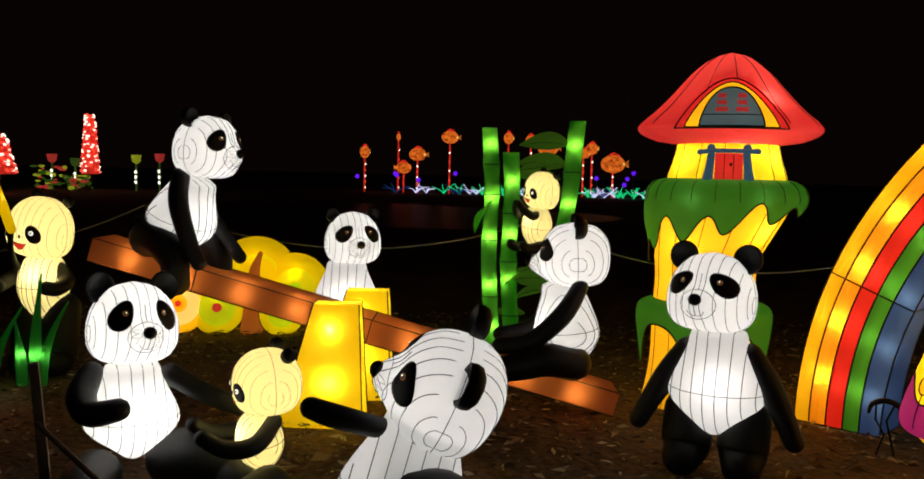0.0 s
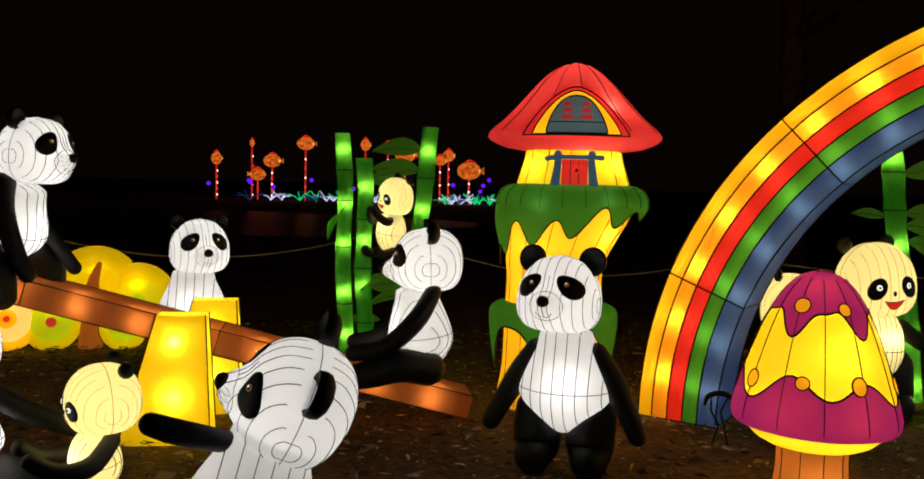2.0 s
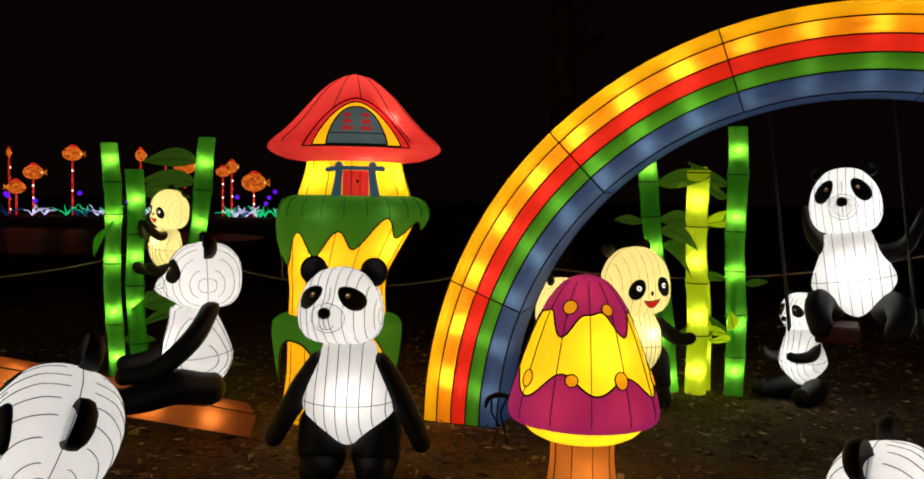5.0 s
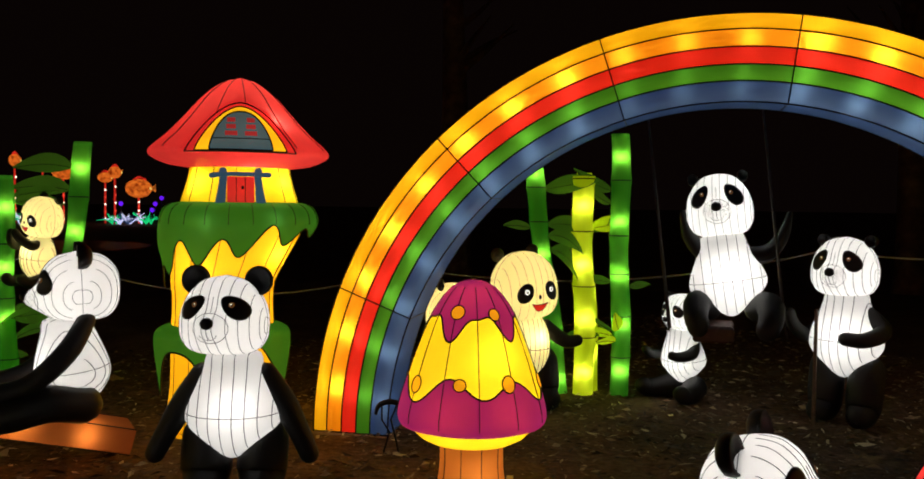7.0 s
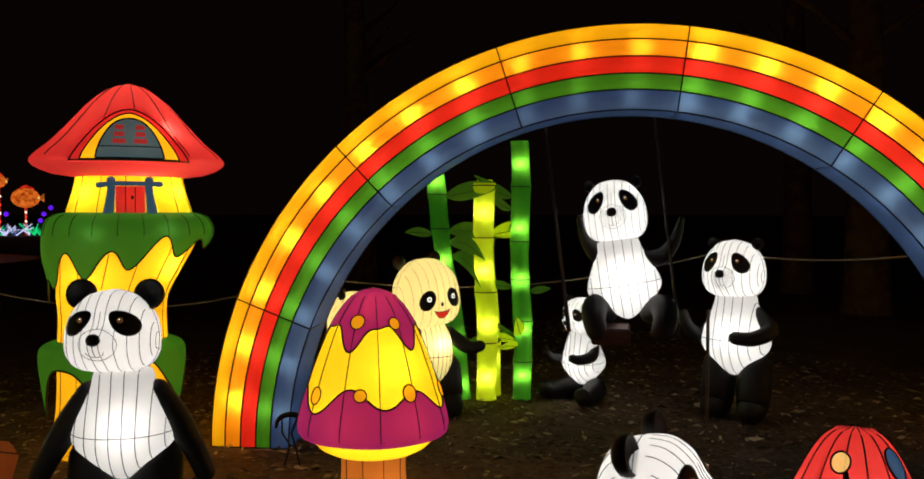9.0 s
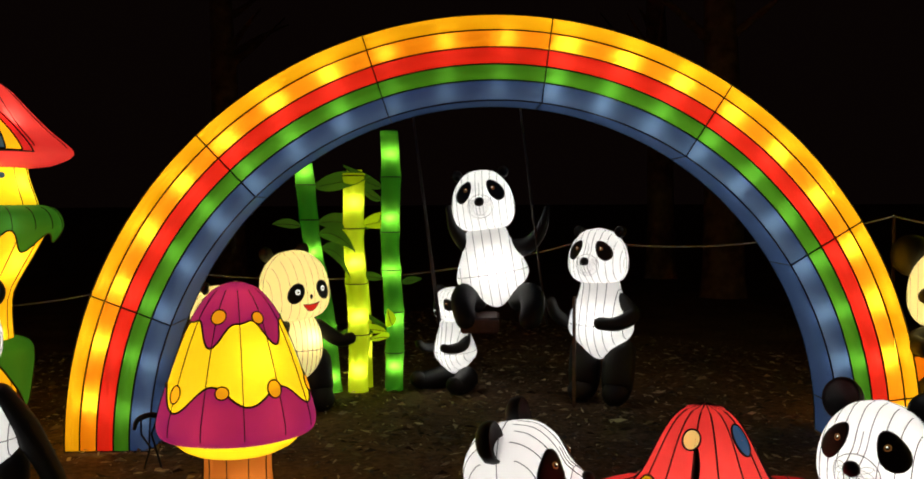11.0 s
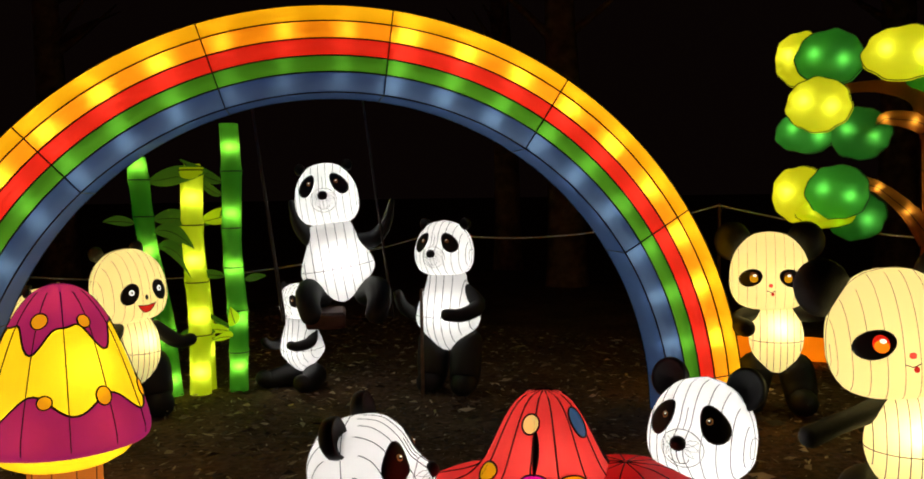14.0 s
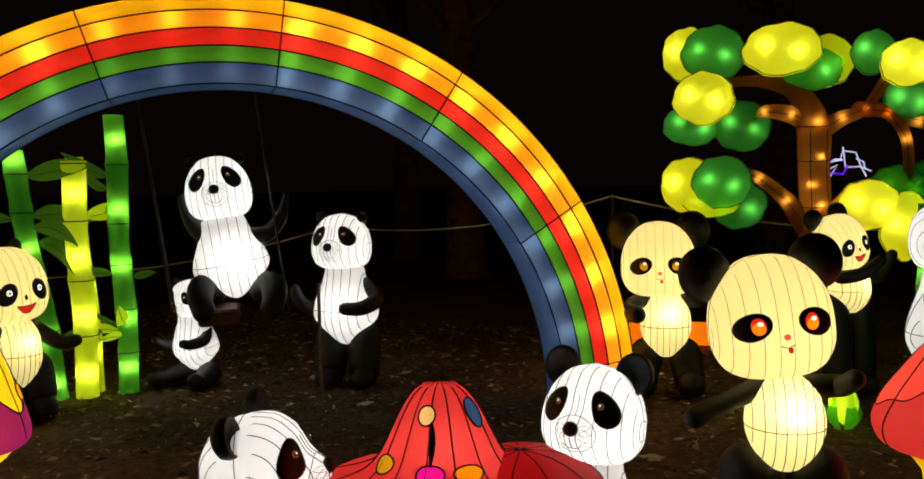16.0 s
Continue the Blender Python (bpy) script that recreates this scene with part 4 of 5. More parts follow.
def make_broad_mushroom(x, y, yaw):
    M = pose(x, y, 0, 0, 0, yaw)
    t = empty("mushroom_lantern", M, "broad red mushroom lantern with pale coral patches and a yellow stalk", "lantern", "mushroom lanterns")
    cap = smooth_rows([(0.4, 0.3, 0.3, 0), (0.42, 0.36, 0.36, 0), (0.5, 0.385, 0.385, 0), (0.6, 0.34, 0.34, 0), (0.7, 0.27, 0.27, 0), (0.8, 0.19, 0.19, 0), (0.87, 0.1, 0.1, 0), (0.9, 0.01, 0.01, 0)], 30)
    shell(cap, RED).make("cap", t)
    edge = lambda a: 0.62 + 0.06 * math.sin(5 * a) + 0.03 * math.sin(9 * a + 1)
    shell(cap, CORAL, edge, None, eps=0.005).make("upper_drip", t, "pale coral top")
    edge_wire(cap, edge, 0.006, 0.003).make("edge_wire", t)
    meridians(cap, [2 * math.pi * k / 12 for k in range(12)], 0.003, 0.006).make("rib", t)
    S = Shape()
    S.loft([(-0.02, 0.2, 0.2, 0), (0.1, 0.17, 0.17, 0), (0.3, 0.2, 0.2, 0), (0.38, 0.26, 0.26, 0), (0.401, 0.3, 0.3, 0)], YELLOW, 32)
    S.make("stalk", t)
    bulb(M @ Vector((-0.1, -0.1, 0.58)), 0.5)
    bulb(M @ Vector((0.1, -0.1, 0.5)), 0.4)
    bulb(M @ Vector((0, 0, 0.25)), 0.2)


make_broad_mushroom(4.98, -0.03, -87)


def make_house():
    M = pose(2.45, 5.8, 0, 0, 0, -14) @ Matrix.Diagonal((0.97, 0.97, 0.975, 1))
    t = empty("mushroom_house_lantern", M, "mushroom house lantern with red roof, yellow walls and dripping green ledge", "lantern")
    trunk = smooth_rows([(-0.02, 0.4, 0.4, 0), (0.1, 0.37, 0.37, 0), (0.3, 0.345, 0.34, 0), (0.6, 0.34, 0.32, 0), (0.85, 0.33, 0.32, 0), (1.0, 0.345, 0.34, 0), (1.15, 0.385, 0.37, 0), (1.3, 0.425, 0.41, 0), (1.42, 0.44, 0.42, 0)], 40)
    slant = lambda z: -0.11 * min(1.0, max(0.0, (1.38 - z) / 0.4))
    shell(trunk, AMBER, seg=48, off=slant).make("trunk", t, "orange lit trunk")
    meridians(trunk, [2 * math.pi * k / 14 for k in range(14)], 0.003, 0.003, off=slant).make("rib", t)
    ledge = smooth_rows([(0.75, 0.35, 0.34, 0), (0.95, 0.375, 0.36, 0), (1.1, 0.425, 0.41, 0), (1.22, 0.485, 0.465, 0), (1.36, 0.525, 0.505, 0), (1.45, 0.51, 0.49, 0), (1.5, 0.455, 0.435, 0), (1.52, 0.34, 0.32, 0)], 34)
    drip = lambda a: 1.235 + 0.08 * (1 - 0.75 * max(0.0, math.cos(a)) ** 3) * math.sin(11 * a + 1.9) + 0.095 * math.cos(a) + 0.02 * math.sin(5 * a + 1) - 0.13 * math.exp(-((a - 3.3) / 0.34) ** 2)
    shell(ledge, LEDGE, drip, None, seg=176, off=slant).make("upper_ledge", t, "green dripping ledge")
    edge_wire(ledge, drip, 0.002, 0.005, 220, slant).make("edge_wire", t)
    meridians(ledge, [2 * math.pi * k / 22 for k in range(22)], 0.003, 0.003, 1.37, 1.5, slant).make("rib", t)
    low = smooth_rows([(0.2, 0.4, 0.38, 0), (0.4, 0.43, 0.4, 0), (0.58, 0.45, 0.42, 0), (0.66, 0.43, 0.41, 0), (0.7, 0.34, 0.33, 0)], 24)
    drip2 = lambda a: 0.43 + 0.16 * math.sin(5 * a + 0.4) + 0.04 * math.sin(9 * a)
    shell(low, LEDGE, drip2, None, seg=80, off=slant).make("lower_ledge", t, "green lower dripping ledge")
    edge_wire(low, drip2, 0.002, 0.006, 128, slant).make("edge_wire", t)
    wall = smooth_rows([(1.5, 0.385, 0.365, 0), (1.53, 0.385, 0.365, 0), (1.6, 0.362, 0.345, 0), (1.7, 0.335, 0.32, 0), (1.8, 0.325, 0.31, 0)], 16)
    shell(wall, YELLOW, seg=48, n=14).make("house_wall", t, "yellow lit round wall")
    meridians(wall, [2 * math.pi * k / 14 + 0.15 for k in range(14)], 0.003, 0.003).make("rib", t)
    roof = smooth_rows([(1.735, 0.3, 0.285, 0), (1.742, 0.4, 0.385, 0), (1.77, 0.5, 0.48, 0), (1.805, 0.575, 0.55, 0), (1.84, 0.598, 0.572, 0), (1.885, 0.565, 0.54, 0), (1.96, 0.478, 0.455, 0), (2.05, 0.392, 0.375, 0),
                        (2.12, 0.33, 0.315, 0), (2.21, 0.25, 0.24, 0), (2.28, 0.168, 0.16, 0), (2.325, 0.09, 0.09, 0), (2.345, 0.01, 0.01, 0)], 44)
    shell(roof, RED, seg=56).make("roof", t, "red mushroom cap roof")
    meridians(roof, [2 * math.pi * k / 12 + 0.1 for k in range(12)], 0.003, 0.003, 1.86, 2.33).make("rib", t)

    # dormer boards follow the slope of the roof
    def arch_part(name, w, z0, z1, eps, mat, label="", bow=2.3, rise=0.72):
        S = Shape()
        top = lambda x: z0 + (z1 - z0) * max(0.0, 1 - abs(x / w) ** bow) ** rise
        cols = [w * math.sin(math.pi / 2 * k / 14) for k in range(-14, 15)]
        S.grid([[front(roof, x, z0 + (top(x) - z0) * q / 6, eps) for x in cols] for q in range(7)], mat, False)
        rim = [front(roof, x, top(x), eps) for x in cols]
        S.grid([rim, [(p[0] * 0.99, p[1] + 0.05, p[2]) for p in rim]], mat, False)
        S.wire(rim, 0.006, INK)
        S.wire([front(roof, x, z0, eps) for x in cols], 0.005, INK)
        return S.make(name, t, label)
    arch_part("dormer_surround", 0.34, 1.822, 2.15, 0.012, RED, "red dormer hood", 1.8, 0.95)
    arch_part("dormer_frame", 0.28, 1.828, 2.122, 0.024, FRAME, "yellow arched frame", 1.75, 0.85)
    pane = arch_part("dormer_window", 0.192, 1.834, 2.085, 0.034, SLATE, "grey-blue shuttered window")
    for s in (-1, 1):
        for j, w in ((0, 0.05), (1, 0.058), (2, 0.074)):
            S = Shape()
            z = 2.03 - 0.045 * j
            xs = [s * 0.06 - w / 2 + w * k / 4 for k in range(5)]
            S.grid([[front(roof, x, z + dz, e) for x in xs] for dz, e in ((-0.015, 0.034), (-0.014, 0.043), (0.014, 0.043), (0.015, 0.034))], RED, False)
            S.make("shutter_slat", pane, "red slat")
    S = Shape()
    S.wire([front(roof, x, 1.905, 0.037) for x in [-0.175 + 0.035 * k for k in range(11)]], 0.004, INK)
    S.make("window_rail", pane)
    # door
    S = Shape()
    S.box((-0.084, -0.385, 1.51), (0.084, -0.32, 1.675), RED, None, 1, 0.006)
    door = S.make("door", t, "red plank door", smooth=False)
    for x in (-0.028, 0.028):
        S = Shape()
        S.wire([(x, -0.387, 1.515), (x, -0.387, 1.67)], 0.003, INK)
        S.make("door_groove", door)
    S = Shape()
    S.ball((0.012, -0.39, 1.605), (0.009, 0.01, 0.012), BLACK)
    S.make("door_knob", door)
    for s in (-1, 1):
        S = Shape()
        S.limb([(s * 0.128, -0.358, 1.5, 0.034), (s * 0.115, -0.358, 1.6, 0.026), (s * 0.108, -0.352, 1.67, 0.024), (s * 0.11, -0.348, 1.708, 0.026)], SLATE)
        S.make("door_post", t, "grey-blue post")
    S = Shape()
    S.limb([(-0.18, -0.37, 1.68, 0.017), (-0.09, -0.38, 1.69, 0.014), (0.09, -0.38, 1.69, 0.014), (0.175, -0.37, 1.688, 0.017)], SLATE)
    S.make("lintel", t, "grey-blue beam")
    for p, w in (((0.2, -0.3, 2.0), 0.7), ((0.05, -0.35, 1.82), 0.45), ((-0.22, -0.16, 1.62), 0.6), ((0.24, -0.15, 1.64), 0.6), ((0.1, -0.15, 1.64), 0.4), ((0, 0, 2.2), 0.4), ((0.2, -0.2, 1.2), 0.7), ((-0.2, -0.2, 1.1), 0.7),
                 ((0.1, -0.2, 0.7), 0.5), ((-0.2, -0.2, 0.8), 0.5), ((-0.1, -0.2, 0.3), 0.4), ((-0.2, -0.42, 1.38), 0.06), ((0.2, -0.42, 1.4), 0.06)):
        bulb(M @ Vector(p), w * 1.9)


make_house()


# ---------------------------------------------------------------- bamboo
def bamboo(x, y, z1, lean, r, mat, bands, label, leaves=(), z0=0.0, spots=None, watts=0.3):
    """One stalk with its joints and leaves. lean: shift of the top in x and y."""
    t = empty("bamboo_stalk", pose(x, y, 0), label, "bamboo lantern", "bamboo stalks")

    def c(z):
        f = z / z1
        return (lean[0] * f + 0.012 * math.sin(z * 5 + x), lean[1] * f)
    S = Shape()
    rows = []
    n = 40
    for i in range(n + 1):
        z = z0 + (z1 - z0) * i / n
        near = min(abs(z - q) for q in bands) if bands else 1
        rr = r * (1 + 0.12 * max(0, 1 - near / 0.06) - 0.03 * math.sin(z * 7))
        cx, cy = c(z)
        rows.append([(cx + rr * math.cos(2 * math.pi * j / 18), cy + rr * math.sin(2 * math.pi * j / 18), z) for j in range(18)])
    S.grid(rows, mat, True, None, cap=True)
    stalk = S.make("stalk", t)
    for q in bands:
        cx, cy = c(q)
        S = Shape()
        S.wire([(cx + (r * 1.13) * math.cos(2 * math.pi * j / 18), cy + (r * 1.13) * math.sin(2 * math.pi * j / 18), q) for j in range(18)], 0.005, INK, closed=True)
        S.make("joint_ring", stalk)
    for z, ang, ln, droop, lm in leaves:
        cx, cy = c(z)
        S = Shape()
        ca, sa = math.cos(radians(ang)), math.sin(radians(ang))
        rows = []
        for i in range(11):
            f = i / 10
            w = ln * 0.25 * math.sin(math.pi * min(1, f * 0.94 + 0.04)) ** 0.8 * (1 - 0.45 * f)
            d = r + ln * f
            zz = z + ln * (0.25 * f - droop * f * f)
            rows.append([(cx + ca * d - sa * w * k, cy + sa * d + ca * w * k, zz + (0.03 * ln if k else 0.0) + w * k * 0.9) for k in (-1, -0.5, 0, 0.5, 1)])
        S.grid(rows, lm, False)
        S.wire([(r_[2][0], r_[2][1], r_[2][2]) for r_ in rows], 0.003, INK)
        S.make("leaf", t, "pointed leaf")
    k = spots if spots else [z0 + 0.12 + 0.3 * i for i in range(int((z1 - z0 - 0.1) / 0.3))]
    for z in k:
        cx, cy = c(z)
        # Bulbs shifted towards the camera path so their spots show from there.
        to_camera = Vector((0.95 - x, -y, 0)).normalized() * r * 0.5
        bulb((x + cx + to_camera.x, y + cy + to_camera.y, z), watts * 1.6, (1, 1, 0.7))


G = "green bamboo stalk lantern with glowing bulbs inside"
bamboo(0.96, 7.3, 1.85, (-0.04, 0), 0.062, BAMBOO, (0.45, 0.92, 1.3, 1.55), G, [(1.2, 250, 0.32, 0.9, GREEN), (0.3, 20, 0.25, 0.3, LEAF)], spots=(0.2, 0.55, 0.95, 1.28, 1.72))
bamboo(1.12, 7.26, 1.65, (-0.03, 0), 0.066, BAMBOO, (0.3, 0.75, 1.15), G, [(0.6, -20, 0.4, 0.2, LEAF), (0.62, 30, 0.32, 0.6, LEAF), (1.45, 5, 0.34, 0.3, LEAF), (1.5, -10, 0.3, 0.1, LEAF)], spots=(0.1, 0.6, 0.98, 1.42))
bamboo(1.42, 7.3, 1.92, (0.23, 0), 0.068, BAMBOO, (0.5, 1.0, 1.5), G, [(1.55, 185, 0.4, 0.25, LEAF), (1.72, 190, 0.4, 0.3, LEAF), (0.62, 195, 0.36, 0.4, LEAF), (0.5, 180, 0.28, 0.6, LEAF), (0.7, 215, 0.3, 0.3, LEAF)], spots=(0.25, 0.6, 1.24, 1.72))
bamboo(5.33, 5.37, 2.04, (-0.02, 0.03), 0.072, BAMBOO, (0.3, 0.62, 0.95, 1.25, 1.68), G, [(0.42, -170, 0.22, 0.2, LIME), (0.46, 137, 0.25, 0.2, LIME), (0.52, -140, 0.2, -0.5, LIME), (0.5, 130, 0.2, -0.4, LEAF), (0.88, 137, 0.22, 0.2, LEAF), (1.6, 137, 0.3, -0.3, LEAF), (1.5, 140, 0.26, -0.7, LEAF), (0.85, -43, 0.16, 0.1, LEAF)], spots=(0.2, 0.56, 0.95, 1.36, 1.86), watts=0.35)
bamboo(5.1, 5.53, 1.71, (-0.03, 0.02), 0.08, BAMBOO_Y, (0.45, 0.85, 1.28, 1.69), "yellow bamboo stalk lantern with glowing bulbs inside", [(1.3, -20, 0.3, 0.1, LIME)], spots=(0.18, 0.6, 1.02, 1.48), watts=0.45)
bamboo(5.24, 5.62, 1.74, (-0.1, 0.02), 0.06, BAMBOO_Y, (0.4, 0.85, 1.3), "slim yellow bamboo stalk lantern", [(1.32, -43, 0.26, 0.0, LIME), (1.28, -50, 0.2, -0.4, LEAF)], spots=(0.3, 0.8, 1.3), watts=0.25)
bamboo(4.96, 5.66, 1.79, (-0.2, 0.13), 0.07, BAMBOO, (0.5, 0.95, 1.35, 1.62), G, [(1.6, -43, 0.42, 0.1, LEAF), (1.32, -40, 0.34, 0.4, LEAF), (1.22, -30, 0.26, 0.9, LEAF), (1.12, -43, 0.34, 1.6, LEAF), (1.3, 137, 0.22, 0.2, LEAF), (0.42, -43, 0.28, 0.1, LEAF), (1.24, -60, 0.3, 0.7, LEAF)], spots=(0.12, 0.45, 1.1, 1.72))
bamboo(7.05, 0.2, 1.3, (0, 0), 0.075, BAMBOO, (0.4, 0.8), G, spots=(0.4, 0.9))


# ---------------------------------------------------------------- seesaw
def make_seesaw():
    a, b = Vector((-1.5, 5.4, 0.96)), Vector((1.7, 5.4, 0.1))
    d = (b - a)
    tilt = math.degrees(math.atan2(-d.z, d.x))
    c = (a + b) / 2
    t = empty("seesaw", pose(c.x, c.y, 0), "seesaw lantern with copper plank and yellow stands", "seesaw")
    L = d.length / 2
    S = Shape()
    P = Matrix.Translation((0, 0, c.z)) @ pose(0, 0, 0, 0, tilt, 0)
    S.box((-L, -0.15, -0.075), (L, 0.15, 0.075), COPPER, P, 1, 0.01)
    plank = S.make("plank", t, "copper-brown lit plank", smooth=False)
    for x in (-1.0, 0.1, 0.95):
        S = Shape()
        S.wire([P @ Vector((x, -0.153, -0.075)), P @ Vector((x, -0.153, 0.075)), P @ Vector((x, 0.15, 0.078))], 0.004, INK)
        S.make("seam_wire", plank)
    for y, z in ((-0.152, 0.073), (-0.152, -0.073), (0.152, 0.073)):
        S = Shape()
        S.wire([P @ Vector((-L, y, z)), P @ Vector((L, y, z))], 0.004, INK)
        S.make("edge_wire", plank)
    for k in range(9):
        bulb(pose(c.x, c.y, 0) @ P @ Vector((-L + 0.25 + k * (2 * L - 0.5) / 8, -0.09, 0)), 0.6, (1, 0.7, 0.35))
    SHEAR = Matrix(((1, 0, 0.11, 0), (0, 1, 0, 0), (0, 0, 1, 0), (0, 0, 0, 1)))
    for y0, y1, dx in ((-0.42, -0.18, -0.1), (0.18, 0.42, 0.0)):
        S = Shape()
        S.box((dx - 0.29, y0, -0.02), (dx + 0.2, y1, 0.7), YELLOW, SHEAR, 0.54, 0.006)
        stand = S.make("stand", t, "yellow lit tapered stand", smooth=False)
        for sx in (-1, 1):
            for yy in (y0, y1):
                ym = (y0 + y1) / 2
                S = Shape()
                S.wire([(dx - 0.045 + sx * 0.246, yy, 0), (dx + 0.032 + sx * 0.133, ym + (yy - ym) * 0.54, 0.7)], 0.005, INK)
                S.make("edge_wire", stand)
        for z in (0.24, 0.55):
            bulb((c.x + dx, c.y + (y0 + y1) / 2 - 0.06, z), 1.8, (1, 0.9, 0.6))


make_seesaw()


# ---------------------------------------------------------------- yellow flowers behind the seesaw
def disc_flower(x, y, z, r, label, mats, tilt=12):
    t = empty("flower_lantern", pose(x, y, 0, 0, 0, 15), label, "lantern", "round flower lanterns")
    M = pose(0, 0, z, 90 - tilt, 0, 0)
    for i, (k, mat, h) in enumerate(mats):
        S = Shape()
        S.loft(smooth_rows([(-0.05, r * k * 0.9, r * k * 0.9, 0), (0.0, r * k, r * k, 0), (0.06 + h, r * k * 0.8, r * k * 0.8, 0), (0.09 + h, r * k * 0.3, r * k * 0.3, 0), (0.095 + h, 0.001, 0.001, 0)], 12), mat, 32, M)
        S.wire([(r * k * 1.002 * math.cos(q), r * k * 1.002 * math.sin(q), 0.002) for q in [2 * math.pi * j / 40 for j in range(40)]], 0.006, INK, M, closed=True)
        S.make("ring", t)
    bulb((x, y - 0.03, z + r * 0.4), 0.5, (1, 0.9, 0.5))
    return t


disc_flower(-1.2, 8.0, 0.46, 0.39, "yellow round flower lantern with orange leaf", [(1, YELLOW, 0), (0.72, LEMON, 0.015), (0.66, YELLOW, 0.02), (0.3, LEMON, 0.03), (0.22, YELLOW, 0.04)])
disc_flower(-0.86, 8.05, 0.36, 0.34, "yellow round flower lantern", [(1, YELLOW, 0), (0.72, LEMON, 0.015), (0.25, LIME, 0.03)])
disc_flower(-1.5, 7.78, 0.2, 0.24, "yellow and lime round flower lantern with red centre", [(1, YELLOW, 0), (0.8, LIME, 0.02), (0.25, RED, 0.04)])
disc_flower(-0.92, 7.8, 0.16, 0.2, "low yellow and lime round flower lantern", [(1, YELLOW, 0), (0.75, LIME, 0.02)])
disc_flower(-1.82, 7.7, 0.24, 0.26, "pale and amber round flower lantern with red centre", [(1, AMBER, 0), (0.85, PALEDOT, 0.02), (0.5, AMBER, 0.03), (0.2, RED, 0.04)])


def orange_stem(x, y, h, label):
    t = empty("stem_lantern", pose(x, y, 0), label, "lantern")
    S = Shape()
    S.limb([(0, 0, 0, 0.1), (0.02, 0, h * 0.4, 0.08), (0.05, -0.1, h * 0.75, 0.05), (0.12, -0.16, h, 0.02)], TAN)
    S.make("stem", t)


orange_stem(-1.2, 7.82, 0.72, "orange curved stem lantern between yellow flowers")


# ---------------------------------------------------------------- round-leaved tree
TREE_AT = pose(8.74, 0.87, 0, 0, 0, -80) @ Matrix.Translation((-0.234, 0, 0.13)) @ Matrix.Diagonal((0.84, 0.95, 0.93, 1))


